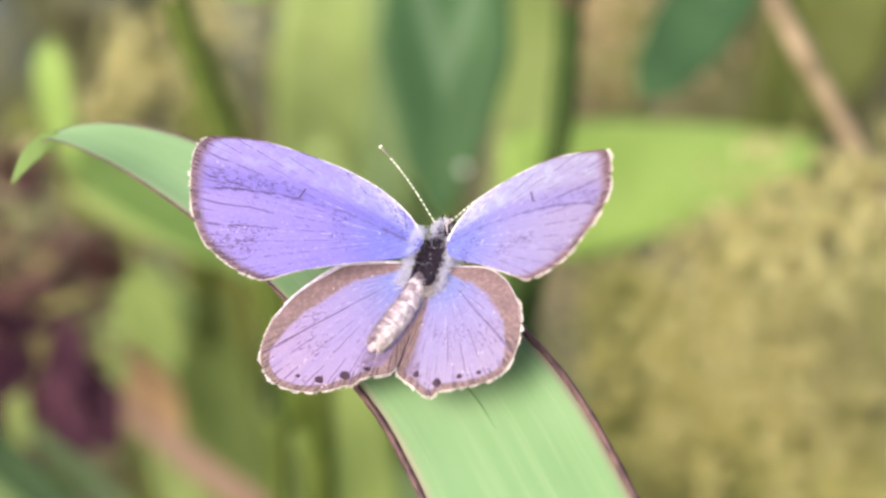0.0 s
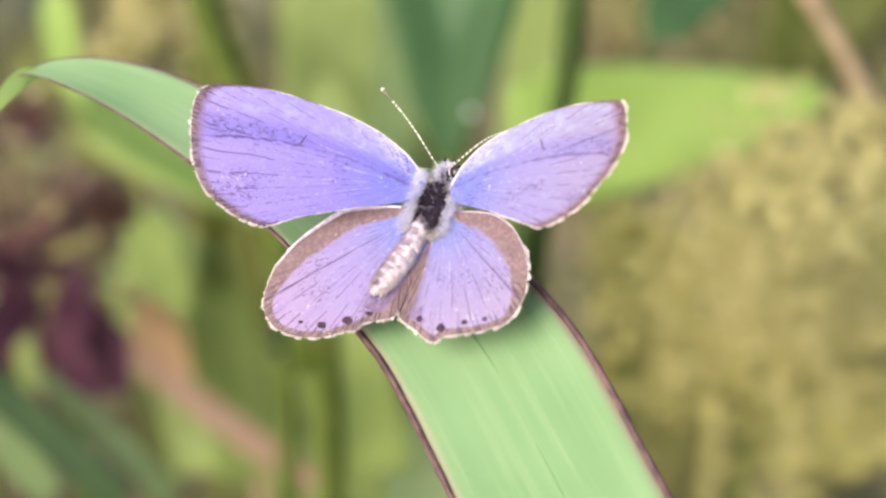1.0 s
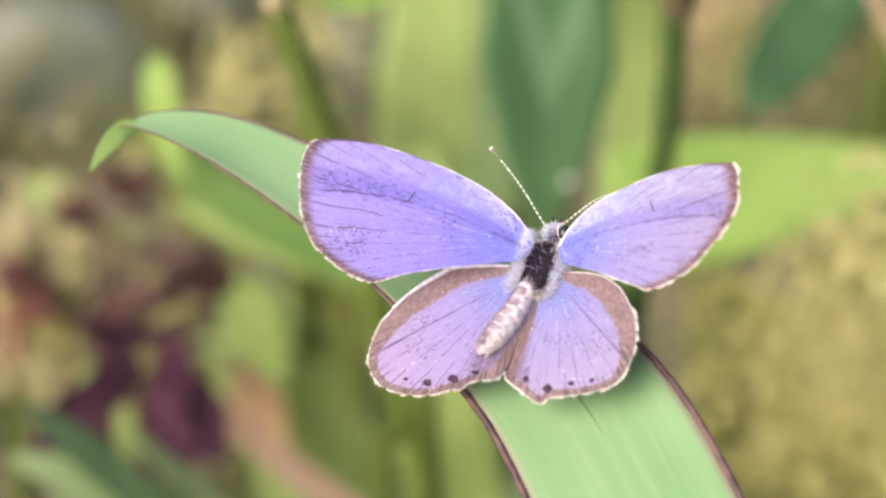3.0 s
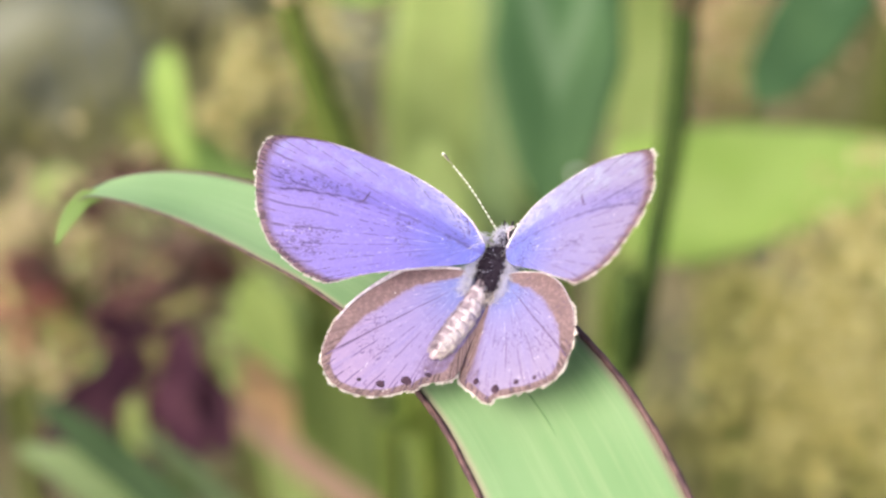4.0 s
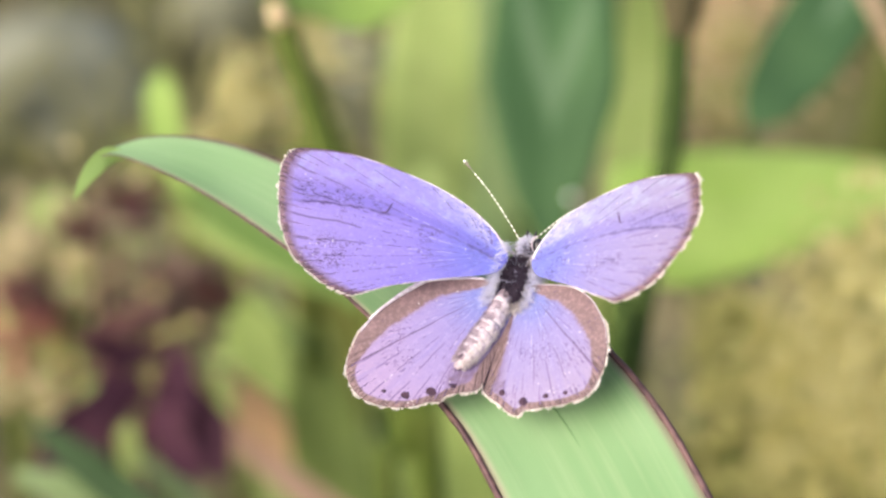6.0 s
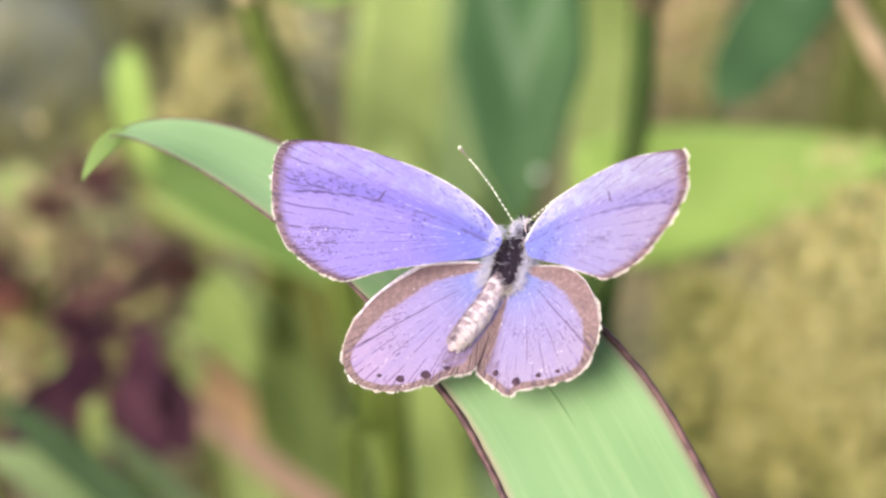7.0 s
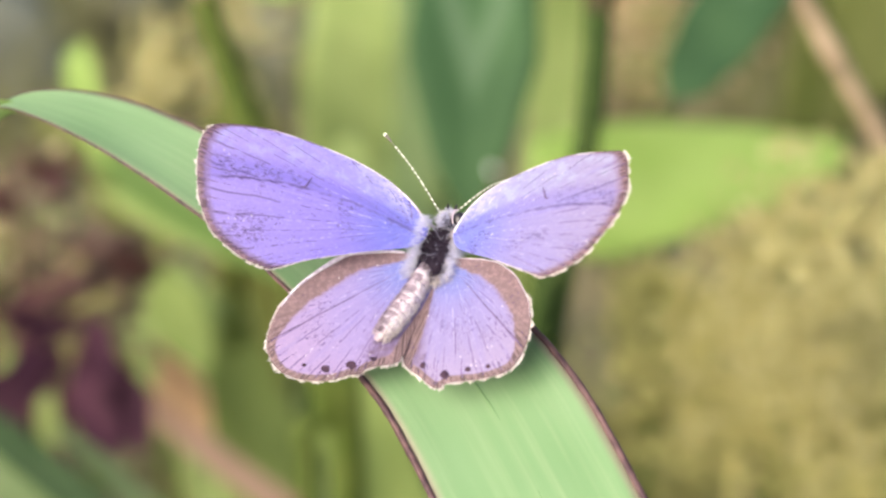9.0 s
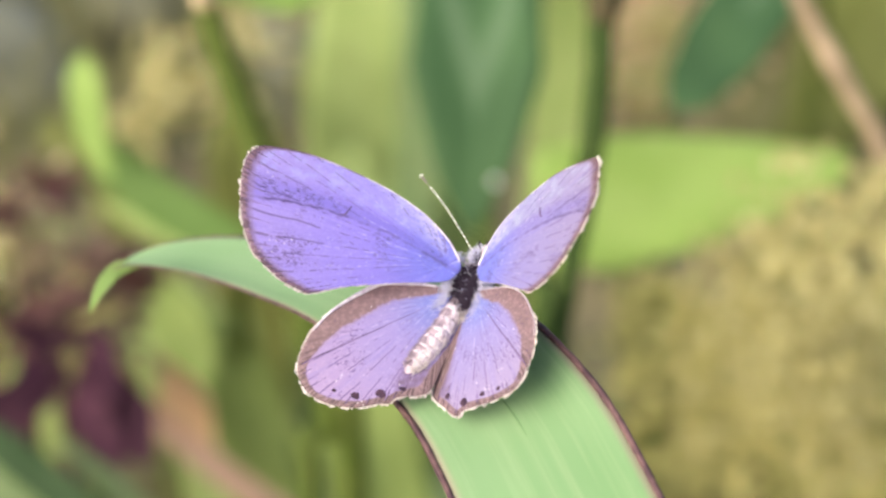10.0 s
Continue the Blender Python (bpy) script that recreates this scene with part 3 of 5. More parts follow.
    part("joint", tube(local(ob, [(0.0574, 0.2797, 0.4965), (0.0592, 0.2793, 0.4937), (0.0609, 0.2788, 0.4909)]), [0.0015, 0.0019, 0.0015], M_STEM_BROWN, "joint", 10, 10), ob, "swollen joint")
    part("joint", tube(local(ob, [(0.0754, 0.2803, 0.4675), (0.0777, 0.2803, 0.4635), (0.0800, 0.2802, 0.4594)]), [0.0015, 0.0019, 0.0015], M_STEM_BROWN, "joint", 10, 10), ob, "swollen joint")
    # pale floret heads
    F = "pale flower heads"
    tag = "loose flower head of pale yellow-green florets"
    floret_head("flower_head", tag, [(0.0596, 0.2668, 0.4681), (0.0640, 0.3000, 0.4400), (0.0720, 0.3900, 0.3400)], [(0.0584, 0.2727, 0.4736), (0.0660, 0.2684, 0.4690), (0.0537, 0.2696, 0.4663), (0.0610, 0.2658, 0.4624), (0.0685, 0.2709, 0.4746)],
                M_FLORET, 11, 330, 0.0036, 0.0005, M_STEM_PALE, group=F, tight=0.09)
    floret_head("flower_head", tag, [(0.0813, 0.3460, 0.3934), (0.0911, 0.3837, 0.3499)], [(0.0730, 0.3558, 0.3983), (0.0825, 0.3484, 0.3974), (0.0906, 0.3531, 0.4055), (0.0680, 0.3549, 0.3847), (0.0789, 0.3475, 0.3839), (0.0906, 0.3431, 0.3883)],
                M_FLORET, 12, 330, 0.0062, 0.0008, M_STEM_PALE, group=F, tight=0.06)
    floret_head("flower_head", tag, [(0.0633, 0.3779, 0.3725), (0.0712, 0.3944, 0.3271)], [(0.0569, 0.3830, 0.3814), (0.0645, 0.3779, 0.3725), (0.0546, 0.3862, 0.3608), (0.0671, 0.3702, 0.3593), (0.0777, 0.3579, 0.3619), (0.0913, 0.3469, 0.3669)],
                M_FLORET_TAN, 13, 330, 0.0076, 0.0010, M_STEM_PALE, group=F, tight=0.06)
    floret_head("flower_head", "flower head of tan florets far among the weeds", [(0.0461, 0.4536, 0.4056), (0.0532, 0.4882, 0.3456)], [(0.0456, 0.4575, 0.4236), (0.0526, 0.4541, 0.4175), (0.0458, 0.4518, 0.4108), (0.0581, 0.4563, 0.4241), (0.0623, 0.4537, 0.4192), (0.0441, 0.4619, 0.4338), (0.0566, 0.4602, 0.4330)],
                M_FLORET_PEACH, 14, 150, 0.0052, 0.0011, M_STEM_OLIVE, group=F)
    floret_head("flower_head", tag, [(0.0666, 0.3346, 0.4112), (0.0795, 0.3453, 0.3764)], [(0.0593, 0.3392, 0.4266), (0.0658, 0.3339, 0.4195), (0.0560, 0.3329, 0.4149), (0.0721, 0.3253, 0.4079), (0.0625, 0.3273, 0.4079), (0.0785, 0.3261, 0.4114)],
                M_FLORET, 21, 250, 0.0046, 0.0007, M_STEM_PALE, group=F, tight=0.07)
    floret_head("flower_head", "small yellow-green flower head below tan ones", [(0.0473, 0.4136, 0.4243), (0.0521, 0.4204, 0.3943)], [(0.0404, 0.4114, 0.4298), (0.0467, 0.4103, 0.4290), (0.0530, 0.4112, 0.4325), (0.0491, 0.4152, 0.4404)],
                M_FLORET, 20, 110, 0.0022, 0.0008, M_STEM_OLIVE, group=F)
    floret_head("flower_head", "flower head of tan florets far among the weeds", [(-0.0771, 0.4666, 0.3881), (-0.0872, 0.5146, 0.3113)], [(-0.0712, 0.4747, 0.4022), (-0.0668, 0.4717, 0.3971), (-0.0771, 0.4688, 0.3920), (-0.0556, 0.4990, 0.4044)],
                M_FLORET, 15, 120, 0.0038, 0.0013, M_STEM_OLIVE, group=F)
    leafy("withered_weed", "low weed with broad withered tan leaves",
          [(0.0895, 0.4811, 0.2932), (0.0975, 0.4923, 0.2327)], [0.002, 0.0025], M_STEM_OLIVE,
          [([(0.0895, 0.4794, 0.2904), (0.0722, 0.4692, 0.3127), (0.0585, 0.4671, 0.3290), (0.0507, 0.4741, 0.3411)], [0.006, 0.014, 0.015, 0.003], M_LEAF_TAN, TOWARDS, 0.1),
           ([(0.0912, 0.4761, 0.2847), (0.0944, 0.4708, 0.3155), (0.0958, 0.4733, 0.3397), (0.0942, 0.4849, 0.3600)], [0.006, 0.018, 0.018, 0.004], M_LEAF_TAN, TOWARDS, 0.1),
           ([(0.0912, 0.4647, 0.2849), (0.1051, 0.4562, 0.3101), (0.1185, 0.4570, 0.3316), (0.1307, 0.4677, 0.3501)], [0.006, 0.018, 0.018, 0.004], M_LEAF_TAN, TOWARDS, 0.1),
           ([(0.0879, 0.4712, 0.2762), (0.0703, 0.4647, 0.2849), (0.0558, 0.4663, 0.2877), (0.0397, 0.4671, 0.2891)], [0.006, 0.013, 0.013, 0.003], M_LEAF_TAN, TOWARDS, 0.1),
           ([(0.0928, 0.4566, 0.2709), (0.1102, 0.4518, 0.2825), (0.1269, 0.4468, 0.2940), (0.1425, 0.4515, 0.3020)], [0.006, 0.016, 0.016, 0.004], M_LEAF_TAN, TOWARDS, 0.1),
           ([(0.0863, 0.4597, 0.2563), (0.0735, 0.4550, 0.2681), (0.0606, 0.4566, 0.2709), (0.0477, 0.4566, 0.2709)], [0.006, 0.012, 0.012, 0.003], M_LEAF_TAN, TOWARDS, 0.1)], group=G)
    # rusty head with dark purple leaves
    rust = "rusty flower heads"
    ob = floret_head("rusty_flower_head", "rusty brown flower head over dark purple leaves", [(-0.0772, 0.3439, 0.4057), (-0.0807, 0.3506, 0.3672)],
                     [(-0.0703, 0.3514, 0.4186), (-0.0629, 0.3497, 0.4156), (-0.0669, 0.3474, 0.4116), (-0.0738, 0.3479, 0.4126), (-0.0760, 0.3439, 0.4057), (-0.0795, 0.3399, 0.3988)],
                     M_FLORET_RUST, 16, 220, 0.0036, 0.0009, M_LEAF_PURPLE, group=rust)
    for path, half, mat in (([(-0.0734, 0.3234, 0.4110), (-0.0791, 0.3169, 0.4081), (-0.0857, 0.3096, 0.4047), (-0.0924, 0.3005, 0.3995)], [0.0009, 0.0044, 0.0053, 0.0009], M_LEAF_PURPLE),
                            ([(-0.0782, 0.3228, 0.4062), (-0.0826, 0.3147, 0.4025), (-0.0873, 0.3064, 0.3991), (-0.0898, 0.2979, 0.3949)], [0.0007, 0.0031, 0.0038, 0.0004], M_LEAF_PURPLE),
                            ([(-0.0697, 0.3306, 0.4097), (-0.0661, 0.3227, 0.4050), (-0.0612, 0.3155, 0.4014), (-0.0559, 0.3083, 0.3979)], [0.0011, 0.0053, 0.0067, 0.0011], M_LEAF_PURPLE),
                            ([(-0.0707, 0.3227, 0.4089), (-0.0685, 0.3171, 0.4048), (-0.0648, 0.3115, 0.4002), (-0.0616, 0.3057, 0.3959)], [0.0007, 0.0035, 0.0044, 0.0007], M_LEAF_PURPLE),
                            ([(-0.0697, 0.3298, 0.4141), (-0.0759, 0.3248, 0.4153), (-0.0810, 0.3216, 0.4192), (-0.0849, 0.3196, 0.4249)], [0.0007, 0.0021, 0.0021, 0.0004], M_LEAF_PURPLE),
                            ([(-0.0708, 0.3363, 0.4193), (-0.0759, 0.3303, 0.4203), (-0.0807, 0.3239, 0.4210), (-0.0838, 0.3177, 0.4213)], [0.0006, 0.0019, 0.0021, 0.0004], M_LEAF_BROWN),
                            ([(-0.0751, 0.3398, 0.4395), (-0.0765, 0.3378, 0.4423), (-0.0777, 0.3358, 0.4448), (-0.0787, 0.3337, 0.4470)], [0.0004, 0.0018, 0.0018, 0.0004], M_LEAF_BROWN),
                            ([(-0.0816, 0.3379, 0.4324), (-0.0840, 0.3352, 0.4364), (-0.0858, 0.3325, 0.4401), (-0.0872, 0.3296, 0.4434)], [0.0004, 0.0019, 0.0021, 0.0004], M_LEAF_BROWN),
                            ([(-0.0566, 0.3377, 0.4171), (-0.0590, 0.3345, 0.4216), (-0.0612, 0.3312, 0.4261), (-0.0631, 0.3280, 0.4305)], [0.0004, 0.0024, 0.0029, 0.0007], M_LEAF_BROWN),
                            ([(-0.0919, 0.3269, 0.4242), (-0.0944, 0.3249, 0.4273), (-0.0963, 0.3232, 0.4308), (-0.0981, 0.3215, 0.4343)], [0.0004, 0.0017, 0.0017, 0.0004], M_LEAF_BROWN),
                            ([(-0.0750, 0.3275, 0.4123), (-0.0785, 0.3220, 0.4119), (-0.0804, 0.3162, 0.4106), (-0.0821, 0.3098, 0.4084)], [0.0006, 0.0018, 0.0020, 0.0004], M_LEAF_PURPLE),
                            ([(-0.0697, 0.3333, 0.4139), (-0.0667, 0.3268, 0.4115), (-0.0648, 0.3201, 0.4093), (-0.0634, 0.3134, 0.4073)], [0.0006, 0.0024, 0.0029, 0.0006], M_LEAF_PURPLE)):
        part("leaf", lamina(local(ob, path), half, TOWARDS, mat, "leaf", 0.25, 0.2), ob, "dark purple leaf" if mat is M_LEAF_PURPLE else "maroon-brown leaf")
    rng = random.Random(61)
    for k in range(46):
        a, r = rng.uniform(0, 6.2832), rng.uniform(0.004, 0.019)
        base = Vector((-0.0800 + r * math.cos(a) * 1.1, 0.3385 + rng.uniform(-0.006, 0.004), 0.4070 + r * math.sin(a))) - ob.location
        way = Vector((math.cos(a) + rng.uniform(-0.5, 0.5), rng.uniform(-0.5, 0.1), math.sin(a) + rng.uniform(-0.5, 0.5))).normalized() * rng.uniform(0.004, 0.009)
        bow = Vector((rng.uniform(-1, 1), 0, rng.uniform(-1, 1))) * 0.0016
        part("bract", lamina([base, base + way * 0.5 + bow, base + way], [0.0003, rng.uniform(0.0005, 0.0010), 0.0001], TOWARDS, (M_LEAF_TAN, M_LEAF_BROWN, M_LEAF_TAN)[k % 3], "bract", 0.2, 0.1, 0.0002, 5, 8), ob, "narrow dry bract")
    floret_head("beige_flower_head", "fluffy olive-beige flower head beside the rusty one", [(-0.0932, 0.3482, 0.4031), (-0.0953, 0.3506, 0.3672)],
                [(-0.1036, 0.3583, 0.4206), (-0.0955, 0.3595, 0.4226), (-0.0851, 0.3586, 0.4211), (-0.1002, 0.3551, 0.4151), (-0.0897, 0.3557, 0.4161), (-0.0816, 0.3557, 0.4161), (-0.1083, 0.3470, 0.4010), (-0.1007, 0.3470, 0.3969), (-0.1083, 0.3551, 0.4151)],
                M_FLORET_BEIGE, 17, 220, 0.0038, 0.0008, M_STEM_OLIVE, group=rust)
    floret_head("maroon_flower_head", "dark maroon-brown flower head between beige and rusty ones", [(-0.0836, 0.3399, 0.4028), (-0.0880, 0.3506, 0.3672)],
                [(-0.0838, 0.3425, 0.4093), (-0.0797, 0.3445, 0.4107), (-0.0850, 0.3408, 0.4023), (-0.0770, 0.3379, 0.3973), (-0.0878, 0.3534, 0.4281), (-0.0798, 0.3562, 0.4329), (-0.1009, 0.3469, 0.4169)],
                M_FLORET_MAROON, 19, 160, 0.0022, 0.0007, M_LEAF_PURPLE, group=rust)
    floret_head("pink_flower_head", "small pinkish red flower head among beige ones", [(-0.1012, 0.3451, 0.4077), (-0.1087, 0.3530, 0.3714)],
                [(-0.1018, 0.3474, 0.4116), (-0.0995, 0.3448, 0.4072), (-0.1047, 0.3456, 0.4087)], M_FLORET_PINK, 18, 130, 0.0022, 0.0009, M_STEM_OLIVE, group=rust)
    # small curled leaf and olive stalk
    # The lower blade's deeper green paints the shade below the lime tip.
    leafy("curled_grass", "grass with a curled green blade and a lime-green tip",
          [(-0.0412, 0.3465, 0.4201), (-0.0450, 0.3669, 0.3554)], [0.0015, 0.002], M_STEM_OLIVE,
          [([(-0.0187, 0.3200, 0.4235), (-0.0314, 0.3236, 0.4312), (-0.0441, 0.3262, 0.4383), (-0.0550, 0.3282, 0.4450), (-0.0623, 0.3302, 0.4512), (-0.0660, 0.3322, 0.4567)], [0.0021, 0.0036, 0.0045, 0.0045, 0.0040, 0.0015], M_LEAF_GREEN, TOWARDS, 0.12),
           ([(-0.0610, 0.3215, 0.4516), (-0.0636, 0.3239, 0.4573), (-0.0649, 0.3266, 0.4634), (-0.0655, 0.3291, 0.4690), (-0.0653, 0.3307, 0.4724)], [0.0004, 0.0026, 0.0032, 0.0030, 0.0005], M_LEAF_FRESH, TOWARDS, 0.2),
           ([(-0.0654, 0.3340, 0.4401), (-0.0569, 0.3332, 0.4356), (-0.0473, 0.3322, 0.4312), (-0.0365, 0.3310, 0.4269)], [0.0005, 0.0022, 0.0026, 0.0020], M_LEAF_SOFT, TOWARDS, 0.12)], group=G)
    ob = leafy("olive_stalk_weed", "upright weed with a thick olive-green stalk",
               [(-0.0376, 0.2746, 0.5156), (-0.0351, 0.2700, 0.5077), (-0.0317, 0.2663, 0.4973), (-0.0278, 0.2626, 0.4868), (-0.0239, 0.2598, 0.4759), (-0.0203, 0.2556, 0.4587), (-0.0169, 0.2528, 0.4419), (-0.0146, 0.2525, 0.4214)],
               [0.0016, 0.0019, 0.0021, 0.0022, 0.0023, 0.0024, 0.0025, 0.0025, 0.0026], M_STEM_OLIVE,
               [([(-0.0362, 0.2765, 0.5069), (-0.0309, 0.2806, 0.5061), (-0.0243, 0.2831, 0.5043), (-0.0168, 0.2867, 0.5045)], [0.001, 0.0036, 0.0040, 0.0008], M_LEAF_LIME, TOWARDS, 0.1),
                ([(-0.0493, 0.3684, 0.3323), (-0.0515, 0.3799, 0.3481), (-0.0549, 0.3892, 0.3623), (-0.0577, 0.3975, 0.3759)], [0.0080, 0.0106, 0.0106, 0.0027], M_LEAF_SOFT, TOWARDS, 0.1)], group=G)
    part("node", tube(local(ob, [(-0.0357, 0.2692, 0.5103), (-0.0352, 0.2675, 0.5093), (-0.0350, 0.2677, 0.5077)]), [0.0010, 0.0016, 0.0010], M_FLORET_PEACH, "node", 10, 8), ob, "pale papery node")
    # low leaves
    leafy("pink_leaf_weed", "low weed with faded pinkish and orange leaves",
          [(-0.0378, 0.3537, 0.3527), (-0.0369, 0.3620, 0.3270)], [0.0015, 0.002], M_STEM_BROWN,
          [([(-0.0207, 0.3326, 0.3561), (-0.0342, 0.3355, 0.3650), (-0.0463, 0.3383, 0.3739), (-0.0580, 0.3421, 0.3826), (-0.0650, 0.3457, 0.3887)], [0.0018, 0.0030, 0.0030, 0.0026, 0.0008], M_LEAF_PINK, TOWARDS, 0.1),
           ([(-0.0489, 0.3586, 0.3612), (-0.0549, 0.3627, 0.3681), (-0.0586, 0.3662, 0.3740), (-0.0614, 0.3706, 0.3815)], [0.0018, 0.0053, 0.0055, 0.0013], M_LEAF_ORANGE, TOWARDS, 0.1)], group=G)
    leafy("striped_grass", "low grass with dark and bright green blades",
          [(-0.0615, 0.2854, 0.3942), (-0.0628, 0.2937, 0.3687)], [0.0015, 0.002], M_STEM_OLIVE,
          [([(-0.0521, 0.2720, 0.4011), (-0.0578, 0.2741, 0.4068), (-0.0673, 0.2777, 0.4150), (-0.0758, 0.2803, 0.4214), (-0.0845, 0.2837, 0.4273)], [0.003, 0.0034, 0.0034, 0.0032, 0.001], M_LEAF_SHADE, TOWARDS, 0.12),
           ([(-0.0447, 0.2809, 0.3946), (-0.0511, 0.2836, 0.4013), (-0.0600, 0.2871, 0.4093), (-0.0683, 0.2898, 0.4159)], [0.002, 0.0023, 0.0023, 0.0008], M_LEAF_GREY, TOWARDS, 0.12),
           ([(-0.0647, 0.2764, 0.3988), (-0.0724, 0.2801, 0.4071), (-0.0801, 0.2825, 0.4133), (-0.0887, 0.2834, 0.4168)], [0.003, 0.0036, 0.0036, 0.001], M_LEAF_GREY, TOWARDS, 0.12)], group=G)
    leafy("green_leaf_weed", "weed with rounded bright green leaves",
          [(-0.0603, 0.3858, 0.3483), (-0.0628, 0.3970, 0.3077)], [0.0015, 0.002], M_STEM_OLIVE,
          [([(-0.0450, 0.3188, 0.4089), (-0.0483, 0.3220, 0.4146), (-0.0513, 0.3251, 0.4203), (-0.0528, 0.3286, 0.4264)], [0.0009, 0.0050, 0.0059, 0.0011], M_LEAF_MOSS, TOWARDS, 0.1),
           ([(-0.0577, 0.3872, 0.3506), (-0.0597, 0.3931, 0.3609), (-0.0623, 0.3991, 0.3713), (-0.0643, 0.4058, 0.3828)], [0.005, 0.0115, 0.0125, 0.003], M_LEAF_SOFT, TOWARDS, 0.1),
           ([(-0.0939, 0.4090, 0.3285), (-0.0989, 0.4133, 0.3559), (-0.1075, 0.4208, 0.3788), (-0.1159, 0.4259, 0.3977)], [0.006, 0.016, 0.017, 0.003], M_LEAF_SOFT, TOWARDS, 0.1),
           ([(-0.0501, 0.4006, 0.3138), (-0.0529, 0.4105, 0.3309), (-0.0543, 0.4189, 0.3456), (-0.0515, 0.4274, 0.3603)], [0.006, 0.012, 0.012, 0.002], M_LEAF_SOFT, TOWARDS, 0.1)], group=G)
    leafy("low_broad_grass", "low grass with broad moss-green blades behind the stalk",
          [(-0.0237, 0.2825, 0.3982), (-0.0232, 0.2782, 0.3927)], [0.0015, 0.002], M_STEM_OLIVE,
          [([(-0.0359, 0.3410, 0.3523), (-0.0404, 0.3515, 0.3669), (-0.0436, 0.3609, 0.3811), (-0.0461, 0.3692, 0.3947)], [0.0074, 0.0086, 0.0074, 0.0012], M_LEAF_MOSS, TOWARDS, 0.15),
           ([(-0.0087, 0.2831, 0.3978), (-0.0133, 0.2943, 0.4131), (-0.0174, 0.3043, 0.4284), (-0.0197, 0.3130, 0.4433)], [0.0081, 0.0088, 0.0071, 0.0010], M_LEAF_MOSS, TOWARDS, 0.15)], group=G)
    leafy("tall_green_weed", "tall grass with mid-green blades close together",
          [(-0.0497, 0.4645, 0.3045), (-0.0516, 0.4807, 0.2526)], [0.002, 0.002], M_STEM_OLIVE,
          [([(-0.0120, 0.3872, 0.3039), (-0.0165, 0.4100, 0.3214), (-0.0212, 0.4323, 0.3409), (-0.0245, 0.4538, 0.3621), (-0.0248, 0.4730, 0.3822)], [0.0159, 0.0187, 0.0187, 0.0151, 0.0029], M_LEAF_MID, TOWARDS, 0.1),
           ([(0.0031, 0.3642, 0.3229), (0.0012, 0.3854, 0.3395), (-0.0008, 0.4046, 0.3556), (-0.0015, 0.4232, 0.3731)], [0.0109, 0.0122, 0.0115, 0.0027], M_LEAF_GREY, TOWARDS, 0.1),
           ([(-0.0533, 0.4807, 0.2526), (-0.0540, 0.4975, 0.3216), (-0.0571, 0.5090, 0.3617), (-0.0603, 0.5227, 0.3854)], [0.008, 0.013, 0.012, 0.002], M_LEAF_OLIVE, TOWARDS, 0.1),
           ([(0.0026, 0.4565, 0.2506), (0.0010, 0.4645, 0.3045), (0.0025, 0.4756, 0.3438), (0.0087, 0.4951, 0.3775)], [0.01, 0.013, 0.012, 0.004], M_LEAF_MID, TOWARDS, 0.1),
           ([(-0.0317, 0.4328, 0.2697), (-0.0327, 0.4402, 0.3025), (-0.0296, 0.4555, 0.3290), (-0.0281, 0.4670, 0.3488)], [0.008, 0.011, 0.01, 0.003], M_LEAF_MID, TOWARDS, 0.1),
           ([(-0.1006, 0.6175, 0.2496), (-0.1108, 0.6297, 0.2708), (-0.1189, 0.6399, 0.2884), (-0.1474, 0.6481, 0.3025)], [0.008, 0.012, 0.012, 0.003], M_LEAF_OLIVE, TOWARDS, 0.1)], group=G)


